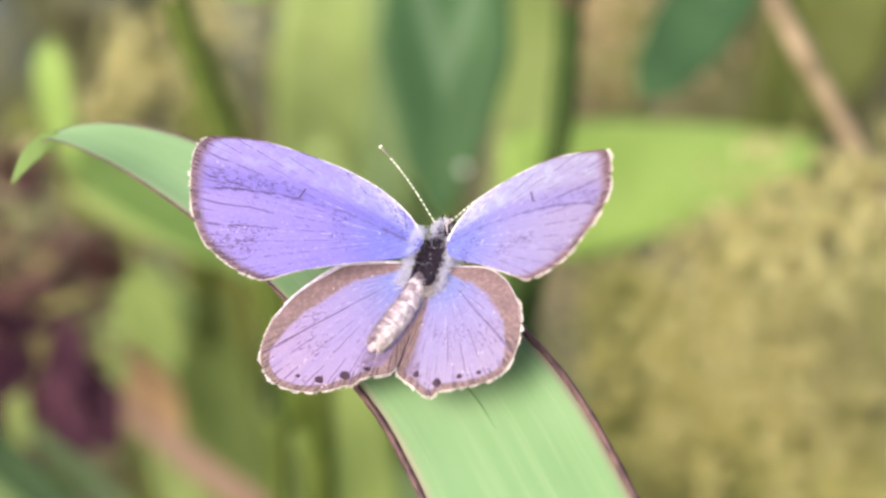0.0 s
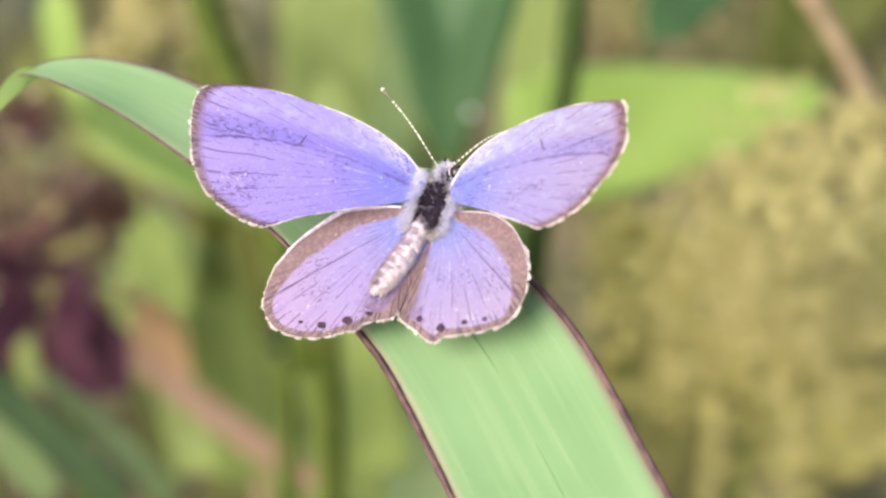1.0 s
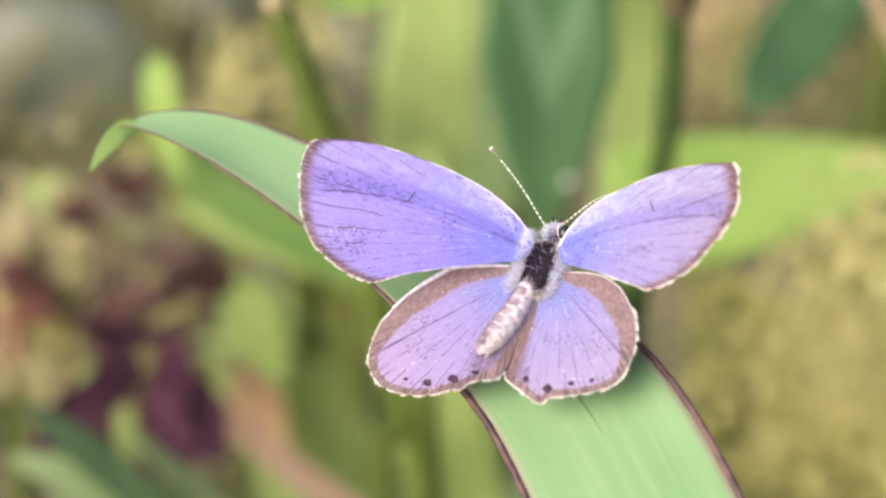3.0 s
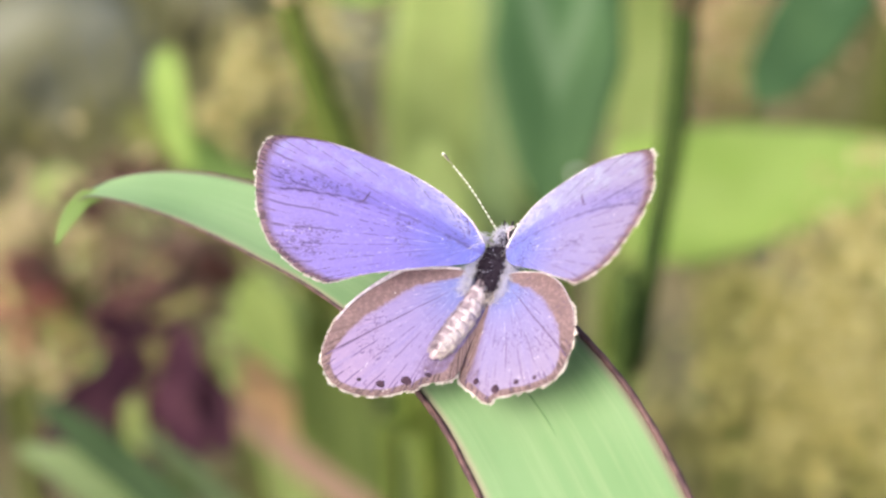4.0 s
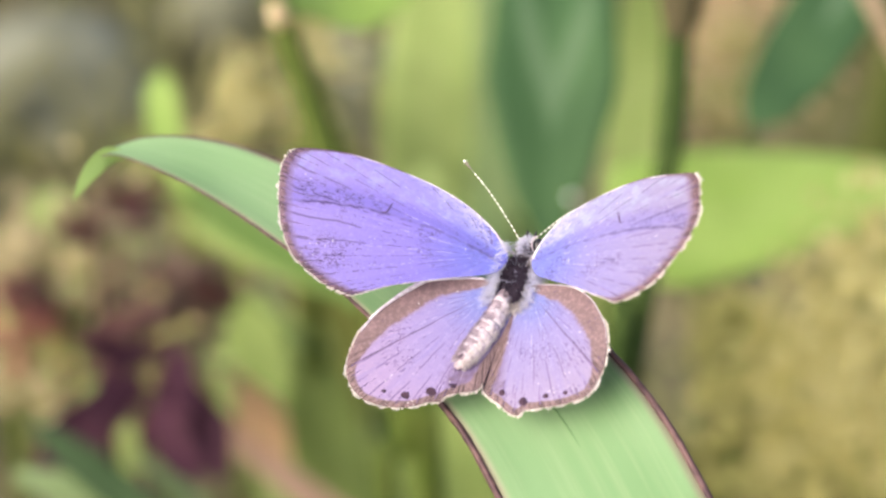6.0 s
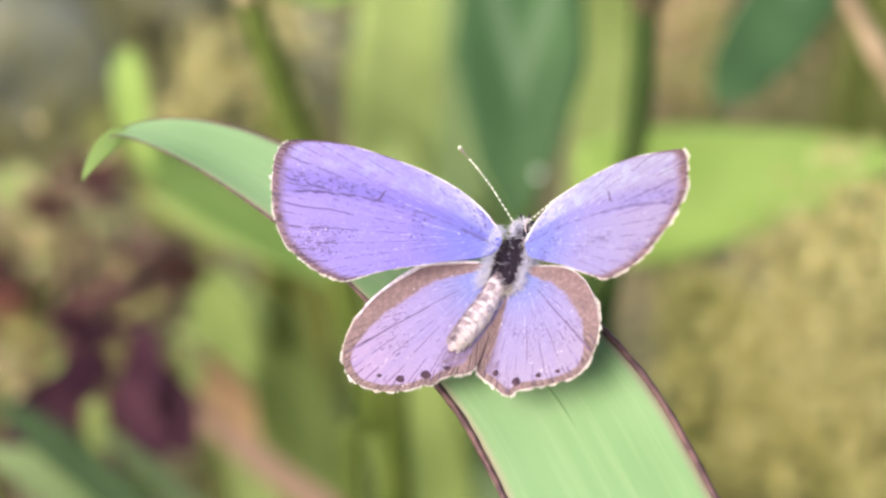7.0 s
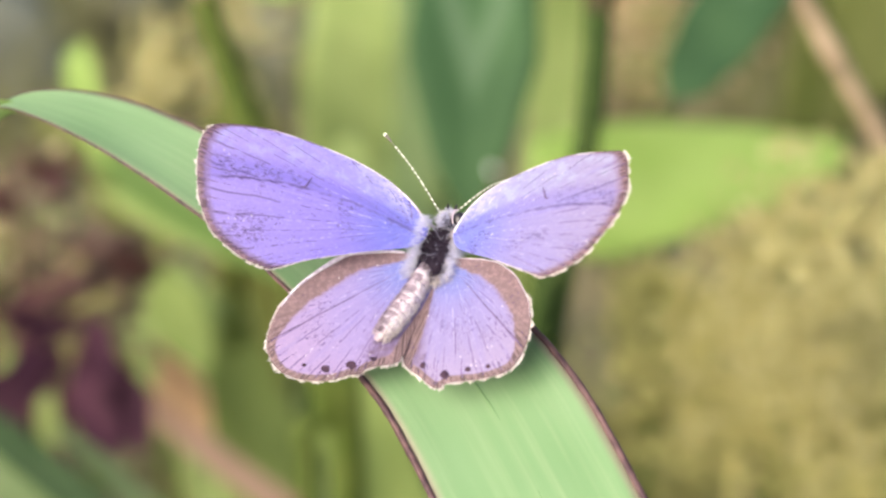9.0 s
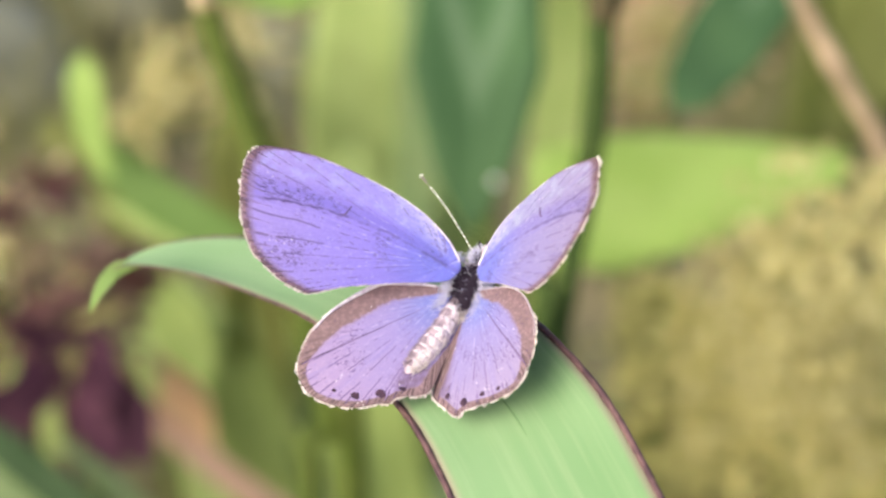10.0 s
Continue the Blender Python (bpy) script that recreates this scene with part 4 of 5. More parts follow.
# ---- the broad grass leaf ----
LEAF_ROWS = [
    (0, 0.00114, 0.11562, 0.55333, 35.36, -7.62, -18.89),
    (0.5, 0.00111, 0.11511, 0.55378, 35.37, -5.85, -17.86),
    (1, 0.00080, 0.11505, 0.55374, 35.03, -6.83, -18.07),
    (1.5, 0.00182, 0.11543, 0.55385, 35.44, -6.62, -18.59),
    (2, 0.00209, 0.11528, 0.55379, 34.81, -7.64, -19.37),
    (2.5, 0.00243, 0.11531, 0.55430, 35.14, -6.42, -18.95),
    (3, 0.00152, 0.11516, 0.55430, 34.82, -5.09, -17.59),
    (3.2, 0.00129, 0.11492, 0.55435, 34.91, -5.46, -17.67),
    (4.3, -0.00290, 0.11647, 0.55096, 37.58, -7.28, -18.80),
    (4.4, -0.00028, 0.11653, 0.55038, 38.92, -5.59, -17.48),
    (4.5, 0.00229, 0.11822, 0.55267, 40.33, -3.92, -16.12),
    (4.6, 0.00421, 0.11829, 0.55234, 38.93, -5.70, -17.03),
    (4.7, 0.00278, 0.11842, 0.55240, 37.55, -7.50, -17.90),
    (4.8, 0.00091, 0.11753, 0.55175, 38.10, -6.60, -16.39),
    (4.9, -0.00166, 0.11694, 0.55173, 38.65, -5.72, -14.88),
    (5, -0.00370, 0.11673, 0.55235, 39.23, -4.88, -13.38),
    (5.1, -0.00285, 0.11630, 0.55200, 39.12, -5.33, -15.50),
    (5.2, -0.00093, 0.11636, 0.55242, 39.03, -5.80, -17.64),
    (5.3, 0.00257, 0.11660, 0.55306, 38.94, -6.28, -19.79),
    (5.4, 0.00606, 0.11669, 0.55342, 38.86, -6.77, -21.94),
    (5.5, 0.00658, 0.11674, 0.55400, 38.79, -7.25, -24.08),
    (5.6, 0.00622, 0.11686, 0.55387, 38.52, -5.15, -21.55),
    (5.7, 0.00325, 0.11691, 0.55387, 38.30, -3.05, -19.06),
    (6.8, -0.00264, 0.11685, 0.55219, 34.29, -7.71, -15.22),
    (6.9, -0.00070, 0.11685, 0.55252, 35.19, -7.96, -17.23),
    (7, 0.00144, 0.11698, 0.55306, 36.14, -8.20, -19.30),
    (7.1, 0.00209, 0.11717, 0.55316, 36.38, -7.18, -18.89),
    (7.2, 0.00230, 0.11728, 0.55316, 36.64, -6.17, -18.51),
    (7.3, 0.00250, 0.11755, 0.55342, 36.92, -5.17, -18.12),
    (7.4, 0.00203, 0.11765, 0.55340, 37.19, -4.15, -17.70),
    (7.5, 0.00250, 0.11790, 0.55362, 37.44, -3.12, -17.24),
    (8, 0.00191, 0.11659, 0.55375, 35.88, -5.78, -18.21),
    (8.5, 0.00036, 0.11700, 0.55308, 35.73, -6.38, -17.83),
    (9, -0.00042, 0.11668, 0.55358, 36.40, -3.73, -15.63),
    (9.5, -0.00064, 0.11645, 0.55372, 36.31, -4.89, -16.42),
    (9.6, -0.00238, 0.11643, 0.55338, 36.13, -5.95, -17.25),
    (9.7, -0.00222, 0.11614, 0.55259, 35.96, -7.00, -18.06),
    (9.8, -0.00113, 0.11615, 0.55233, 35.81, -8.05, -18.87),
    (9.9, 0.00074, 0.11692, 0.55113, 35.63, -8.69, -20.27),
    (10, 0.00151, 0.11820, 0.55083, 35.45, -9.36, -21.70),
]
FAR_ROWS = [
    (0, -1.3, -3.3, -1.2),
    (0.5, -0.8, -2.0, -0.3),
    (1, 0.0, -0.0, 0.0),
    (1.5, -0.6, -1.5, -1.0),
    (2, -0.7, -1.8, -1.7),
    (2.5, -0.9, -2.3, -1.9),
    (3, 0.4, 0.9, 0.7),
    (3.2, 0.2, 0.5, 0.8),
    (4.3, -3.4, -7.5, 9.6),
    (4.4, -3.9, -8.9, 7.0),
    (4.5, -2.1, -5.6, -2.5),
    (4.6, -0.2, -0.1, -4.9),
    (4.7, -2.4, -6.6, -4.3),
    (4.8, -1.5, -3.9, -1.6),
    (4.9, -1.5, -3.9, 4.3),
    (5, 0.5, 1.0, 3.1),
    (5.1, 4.6, 9.5, 7.4),
    (5.2, 0.2, 0.1, 3.8),
    (5.3, -3.5, -8.8, 0.9),
    (5.4, -3.6, -9.1, 0.7),
    (5.5, -3.9, -11.0, -4.9),
    (5.6, -3.6, -9.8, -3.3),
    (5.7, -2.0, -5.1, 0.1),
    (6.8, 0.2, 0.2, 2.8),
    (6.9, 0.8, 1.8, 2.5),
    (7, 0.2, 0.5, -0.1),
    (7.1, -1.3, -3.3, -3.2),
    (7.2, 1.2, 3.8, -3.2),
    (7.3, 1.0, 2.9, -2.8),
    (7.4, 0.7, 2.4, -4.3),
    (7.5, 0.9, 2.4, 0.2),
    (8, -0.4, -1.0, 0.3),
    (8.5, -0.1, -0.2, -0.6),
    (9, 1.6, 3.8, 2.4),
    (9.5, 4.2, 9.4, 4.5),
    (9.6, 2.3, 5.4, 2.4),
    (9.7, 1.0, 1.7, 6.5),
    (9.8, -2.0, -4.8, 9.1),
    (9.9, -4.7, -10.7, 6.4),
    (10, -5.1, -11.3, 8.3),
]
# how the leaf gives under the butterfly in the last gust: millimetres and degrees beside its rows
LEAF_GIVES = {9.7: (0.3, 0, 0.2, -0.7, -0.3, 0), 9.8: (0.25, 0, 0.3, -1.5, -0.6, 0), 9.9: (0.2, 0, 0.5, -3.0, -1.2, 0), 10: (0.1, 0, 0.7, -5.2, -2.1, 0)}
HINGE = (-6.00, -2.31, -2.30)


def strip(left, right, material, name, count, camber, across=15, thick=0.22):
    """A blade between two edge curves (millimetres), gently troughed, pleated along its length."""
    a, b = spline(left, count), spline(right, count)
    rings, values = [], []
    for i in range(count):
        side = b[i] - a[i]
        t = ((a[min(i + 1, count - 1)] + b[min(i + 1, count - 1)]) - (a[max(i - 1, 0)] + b[max(i - 1, 0)])).normalized()
        up = side.cross(t).normalized()
        if up.z < 0 and abs(up.z) > 0.05:
            up = -up
        w = side.length
        top, low = [], []
        for k in range(across):
            f = k / (across - 1)
            u = 2 * f - 1
            lift = camber * w * (u * u - 1) + 0.003 * w * math.cos(u * 15) + 0.02 * w * noise.noise(Vector((i * 0.12, u, 3)))
            lift -= 0.003 * w * math.exp(-(u / 0.07) ** 2)
            q = a[i].lerp(b[i], f) + up * lift * (1 - abs(u) ** 6)
            top.append(q * MM)
            low.append((q - up * thick * (1 - 0.7 * abs(u))) * MM)
        rings.append(top + low[::-1])
        values += [(2 * k / (across - 1) - 1, i / count, 0) for k in list(range(across)) + list(range(across))[::-1]]
    return mesh_of(name, *loft(rings), material, "leaf", values)


def grass_leaf():
    ob = thing("grass_leaf", (0, 0, 0), "arching mint-green grass leaf with maroon margins under the butterfly", "leaf")
    near_l = [(22.0, -46.0, -12.0), (13.5, -34.0, -5.2), (6.34, -22.91, -2.6), (2.72, -17.7, -2.3), (-1.24, -12.44, -2.3), (-4.03, -9.58, -2.3), (-7.86, -6.03, -2.4), (-9.3, -4.4, -2.6)]
    near_r = [(27.5, -45.0, -12.0), (25.5, -31.0, -5.2), (19.98, -21.4, -2.6), (16.23, -16.01, -2.3), (11.59, -9.59, -2.3), (7.26, -5.15, -2.3), (2.2, -1.2, -2.5), (-1.5, 1.2, -2.9)]
    part("blade", strip(near_l, near_r, M_BLADE, "blade", 60, 0.035), ob)
    part("margin", tube([Vector(p) * MM for p in near_l], [0.0002, 0.00024, 0.0002], M_MARGIN, "margin", 60, 8, 0.3), ob, "maroon margin")
    part("margin", tube([Vector(p) * MM for p in near_r], [0.0002, 0.00024, 0.0002], M_MARGIN, "margin", 60, 8, 0.3), ob, "maroon margin")
    mid = [(Vector(p) + Vector(q)) * 0.5 for p, q in zip(near_l, near_r)]
    part("midrib", tube([(p + Vector((0.3, 0, -0.50))) * MM for p in mid], [0.00008, 0.00006, 0.00005], M_MIDRIB, "midrib", 60, 8), ob, "fine sunken midrib")
    far_l = [(3.0, -6.5, 0.6), (-1.86, -3.72, 0.0), (-4.39, -1.52, 0.1), (-8.67, 1.64, 0.3), (-12.85, 4.17, 0.4), (-16.58, 6.32, 0.45), (-20.82, 8.48, 0.46), (-24.95, 10.14, 0.5), (-27.6, 10.85, 0.55), (-28.9, 10.7, 0.6)]
    far_r = [(6.0, 2.4, -1.0), (1.2, 4.9, -1.3), (-2.2, 6.36, -1.5), (-6.99, 8.51, -1.6), (-11.34, 10.24, -1.65), (-15.28, 11.76, -1.6), (-19.16, 12.91, -1.4), (-23.22, 13.27, -0.85), (-26.45, 12.61, -0.1), (-28.9, 11.0, 0.6)]
    far = part("outer_blade", strip(far_l, far_r, M_BLADE, "outer_blade", 60, 0.05), ob)
    far.location = Vector(HINGE) * MM
    part("margin", tube([Vector(p) * MM for p in far_l[1:]], [0.00016, 0.00011, 0.00008, 0.00004], M_MARGIN, "margin", 50, 8, 0.3), far, "maroon margin")
    part("margin", tube([Vector(p) * MM for p in far_r[1:]], [0.00016, 0.00011, 0.00008, 0.00004], M_MARGIN, "margin", 50, 8, 0.3), far, "maroon margin")
    tip = [(-26.6, 11.5, -0.45), (-28.2, 10.9, 0.3), (-29.0, 9.8, 0.5), (-29.7, 8.5, 0.4), (-30.3, 7.2, 0.1)]
    part("tip", lamina([Vector(p) * MM for p in tip], [0.0002, 0.0007, 0.00075, 0.0005, 0.0001], (0.1, -0.5, 0.85), M_BLADE_UNDER, "tip", 0.1, 0.0, 0.00015), far, "yellow-green drooping tip")
    culm = [(24.8, -45.0, -12.0), (26.0, -52.0, -20.0), (26.0, -75.0, -50.0), (20.0, -175.0, -190.0), (5.0, -370.0, -480.0)]
    part("culm", tube([Vector(p) * MM for p in culm], [0.0022, 0.002, 0.0025], M_STEM_OLIVE, "culm", 40, 10), ob, "olive-green stalk")
    return ob, far


# ---- the butterfly ----
FORE_L = [(0.66, 0.15), (1.23, 1.15), (2.47, 2.18), (4.00, 3.05), (5.68, 3.68), (7.70, 4.10), (9.70, 4.39), (11.68, 4.61), (13.60, 4.53), (15.10, 4.30), (16.11, 4.01), (16.69, 3.35), (16.85, 2.24), (16.66, 0.79), (16.32, -0.61), (15.78, -1.96), (15.10, -3.05), (14.35, -3.82), (13.04, -4.59), (12.01, -5.01), (11.02, -5.19), (10.42, -5.21), (9.27, -4.61), (7.92, -3.84), (5.84, -2.94), (3.73, -2.08), (1.96, -1.41), (1.11, -0.88)]
FORE_R = [(1.56, -0.23), (1.75, 0.58), (2.22, 1.39), (3.08, 2.36), (4.52, 3.20), (6.23, 3.78), (7.94, 4.27), (9.66, 4.58), (11.39, 4.67), (13.14, 4.55), (14.01, 4.41), (14.48, 3.88), (14.78, 2.71), (14.95, 1.49), (14.72, 0.45), (14.27, -0.51), (13.59, -1.40), (12.92, -2.29), (12.20, -2.99), (11.25, -3.54), (10.24, -3.89), (9.31, -3.98), (8.44, -3.60), (6.99, -2.99), (5.27, -2.30), (3.53, -1.72), (2.15, -1.14)]
HIND_L = [(0.96, -1.69), (2.35, -1.49), (4.22, -1.84), (5.69, -2.27), (6.69, -3.10), (7.65, -4.05), (8.58, -5.17), (9.27, -6.45), (9.64, -7.73), (9.77, -8.85), (9.60, -9.76), (9.11, -10.54), (8.32, -11.16), (7.18, -11.44), (6.03, -11.45), (4.94, -11.23), (3.90, -10.73), (3.18, -10.56), (2.88, -10.16), (2.37, -9.86), (1.31, -9.52), (0.80, -9.21), (0.51, -8.58), (0.38, -7.56), (0.02, -5.89), (-0.34, -4.22), (-0.37, -2.78)]
HIND_R = [(1.45, -1.70), (2.45, -1.62), (3.68, -1.67), (4.94, -1.96), (6.06, -2.61), (6.91, -3.61), (7.53, -4.61), (7.85, -5.72), (7.89, -6.79), (7.79, -7.77), (7.47, -8.75), (6.94, -9.42), (6.04, -9.83), (4.93, -10.13), (3.78, -10.32), (2.83, -10.50), (2.23, -10.87), (1.54, -10.65), (0.74, -10.08), (-0.04, -9.63), (-0.56, -9.12), (-0.57, -8.32), (-0.42, -7.11), (-0.06, -5.69), (0.33, -4.26), (0.69, -3.03)]
DIHEDRAL_FORE, DIHEDRAL_HIND = 25.76, 11.63
HEAD_SHIFT = (0.74, -1.10, 0.15)
ABDOMEN = [(-0.19, -2.29, 0.00), (-0.65, -4.33, 0.40), (-1.24, -5.87, 0.65), (-1.79, -7.09, 0.85), (-2.38, -8.16, 1.00)]
ANTENNAE = [[(0.24, 1.35, 0.30), (-2.28, 4.41, 0.90), (-4.68, 6.77, 1.40)], [(0.78, 1.46, 0.30), (3.15, 3.80, 0.50), (4.80, 5.30, -0.88)]]
WING_ROWS = [
    (0, -0.5),
    (0.5, -1.0),
    (1, -4.4),
    (1.5, -4.1),
    (2, -3.9),
    (2.5, -3.2),
    (3, -3.5),
    (3.2, -4.3),
    (4.3, 7.2),
    (4.4, 6.9),
    (4.5, -0.6),
    (4.6, -1.1),
    (4.7, 2.4),
    (4.8, 1.7),
    (4.9, -1.7),
    (5, -3.8),
    (5.1, -3.4),
    (5.2, 1.1),
    (5.3, 4.6),
    (5.4, 1.1),
    (5.5, 0.1),
    (5.6, 0.0),
    (5.7, 1.8),
    (6.8, -3.8),
    (6.9, -2.3),
    (7, -0.8),
    (7.1, 1.7),
    (7.2, -1.7),
    (7.3, 5.7),
    (7.4, 5.7),
    (7.5, 5.9),
    (8, -3.0),
    (8.5, -2.5),
    (9, -2.2),
    (9.5, -1.7),
    (9.6, -1.7),
    (9.7, 0.0),
    (9.8, 3.0),
    (9.9, 11.5),
    (10, 12.0),
]


def wing(name, outline, side, borders, material, parent, lift, rings=26, count=150):
    """A wing in its own plane: a cambered, pleated two-faced membrane fanned out from the root."""
    curve = spline([(x, y, 0) for x, y in outline], count, True)
    wide = blend(borders + [borders[0]], count + 1)[:count]
    root = (curve[0] + curve[-1]) * 0.5
    root = root.lerp(sum(curve, Vector()) / count, 0.10)
    longest = max((p - root).length for p in curve)
    arr = np.array([(p.x, p.y) for p in curve])
    wd = np.array(wide)
    verts, values, faces = [], [], []

    def height(p, j):
        r = (p - root).length / longest
        return lift + 0.16 * math.sin(math.pi * min(1, r * 0.9)) + 0.010 * math.cos(j * 2 * math.pi * 11 / count) * min(1, r * 2) + 0.05 * noise.noise(p * 0.5)

    for s in range(rings + 1):
        f = (s / rings) ** 0.85
        for j, p in enumerate(curve):
            q = root.lerp(p, f)
            gap = np.hypot(arr[:, 0] - q.x, arr[:, 1] - q.y)
            rim = float(np.min(np.where(wd > 0.06, (gap + 0.02) / np.maximum(wd, 0.06), 9.0)))
            reach = (q - root).length / longest
            verts.append(Vector((q.x * side, q.y, height(q, j))) * MM)
            values.append((min(rim, 5.0), reach, j / count))
    for s in range(rings):
        for j in range(count):
            k = (j + 1) % count
            quad = (s * count + j, s * count + k, (s + 1) * count + k, (s + 1) * count + j)
            faces.append(quad if side < 0 else quad[::-1])
    mesh = mesh_of(name, verts, faces, material, "wing", values)
    ob = part(name, mesh, parent)
    skin = ob.modifiers.new("membrane", "SOLIDIFY")
    skin.thickness, skin.offset = 0.00004, -1.0

    def at(j, f, up=0.03):
        q = root.lerp(curve[j % count], f)
        return Vector((q.x * side, q.y, height(q, j % count) + up)) * MM

    def on(x, y, up=0.03):
        p = Vector((x, y, 0))
        return Vector((x * side, y, height(p, 0) + up)) * MM

    return ob, at, on


def veins(ob, at, fans):
    """Fine wavering veins, broken here and there, towards the margin: (outline step, start, end)."""
    for j, low, high in fans:
        rng = random.Random(j * 7 + int(low * 100))
        low = low + rng.uniform(-0.05, 0.03)
        path = []
        for k in range(9):
            f = low + (high - low) * k / 8
            i = j + 0.9 * noise.noise(Vector((f * 9, j, 0)))
            b = math.floor(i)
            path.append(at(b, f, 0.02).lerp(at(b + 1, f, 0.02), i - b))
        cuts = [0.0, rng.uniform(0.35, 0.6), 1.0] if high - low > 0.12 else [0.0, 1.0]
        if high - low > 0.6:
            cuts = [0.0, 1.0]
        for c, d in zip(cuts, cuts[1:]):
            run = spline(path, 41)[int(c * 40) + (1 if c else 0):int(d * 40) + 1]
            thick = (0.000018 + 0.000034 * (c + d) * 0.5) * (1.5 if high - low > 0.6 else 1.0)
            part("vein", tube(run, [thick * 0.5, thick * rng.uniform(0.8, 1.3), thick * rng.uniform(0.9, 1.4)], M_VEIN, "vein", 14, 5, 0.5), ob)


def fringe(ob, at, first, last, seed, length):
    """Uneven pale scales standing out from the margin."""
    rng = random.Random(seed)
    spots = []
    for k in range(560):
        j = first + (last - first) * k / 559
        i = int(j)
        a = at(i, 0.985, 0).lerp(at(i + 1, 0.985, 0), j - i)
        b = at(i, 1.0, 0).lerp(at(i + 1, 1.0, 0), j - i)
        way = (b - a).normalized() * length * (0.75 + 0.35 * math.sin(j * 0.9) * math.sin(j * 0.37 + seed)) * rng.uniform(0.7, 1.05)
        if noise.noise(Vector((j * 0.35, seed, 0))) > 0.12:
            way *= 0.35
        spots.append((a.lerp(b, 0.6), way + Vector((rng.uniform(-1, 1), rng.uniform(-1, 1), rng.uniform(0, 1))) * length * 0.12, rng.uniform(0.00004, 0.00008)))
    part("fringe", tufts("fringe", spots, M_FRINGE, seed), ob, "ragged white fringe")


def spot(ob, centre, size, seed):
    """A dark marginal spot of uneven outline, a little proud of the membrane."""
    rng = random.Random(seed)
    n = 14
    ring = [(math.cos(6.2832 * k / n) * size[0] * rng.uniform(0.75, 1.15), math.sin(6.2832 * k / n) * size[1] * rng.uniform(0.75, 1.15)) for k in range(n)]
    rings = []
    for z, f in ((-0.02, 1.0), (0.03, 0.97), (0.05, 0.6)):
        rings.append([centre + Vector((x * f, y * f, z)) * MM for x, y in ring])
    part("spot", mesh_of("spot", *loft(rings), M_SPOT), ob, "dark brown spot")


def ellipsoid(name, centre, radii, material, rough=0.05, segments=28):
    rings = []
    for i in range(1, segments):
        a = math.pi * i / segments
        rings.append([Vector((centre[0] + radii[0] * math.sin(a) * math.cos(b), centre[1] + radii[1] * math.cos(a), centre[2] + radii[2] * math.sin(a) * math.sin(b)))
                      * (1 + rough * noise.noise(Vector((i * 0.5, b * 2, radii[0])))) * MM for b in [2 * math.pi * k / 24 for k in range(24)]])
    return mesh_of(name, *loft(rings), material)


def fur(parent, name, centre, radii, count, length, width, material, seed, keep, lean, label=""):
    """Hair over an ellipsoid, leaning back; keep() picks where it grows."""
    rng = random.Random(seed)
    spots = []
    while len(spots) < count:
        d = Vector((rng.gauss(0, 1), rng.gauss(0, 1), rng.gauss(0, 1))).normalized()
        if not keep(d, rng):
            continue
        p = Vector((centre[0] + d.x * radii[0], centre[1] + d.y * radii[1], centre[2] + d.z * radii[2]))
        way = (d * rng.uniform(0.4, 0.9) + Vector(lean) + Vector((rng.uniform(-1, 1), rng.uniform(-1, 1), rng.uniform(-1, 1))) * 0.35) * length * rng.uniform(0.6, 1.2)
        spots.append((p * MM, way * MM, width * MM))
    part(name, tufts(name, spots, material, seed), parent, label)


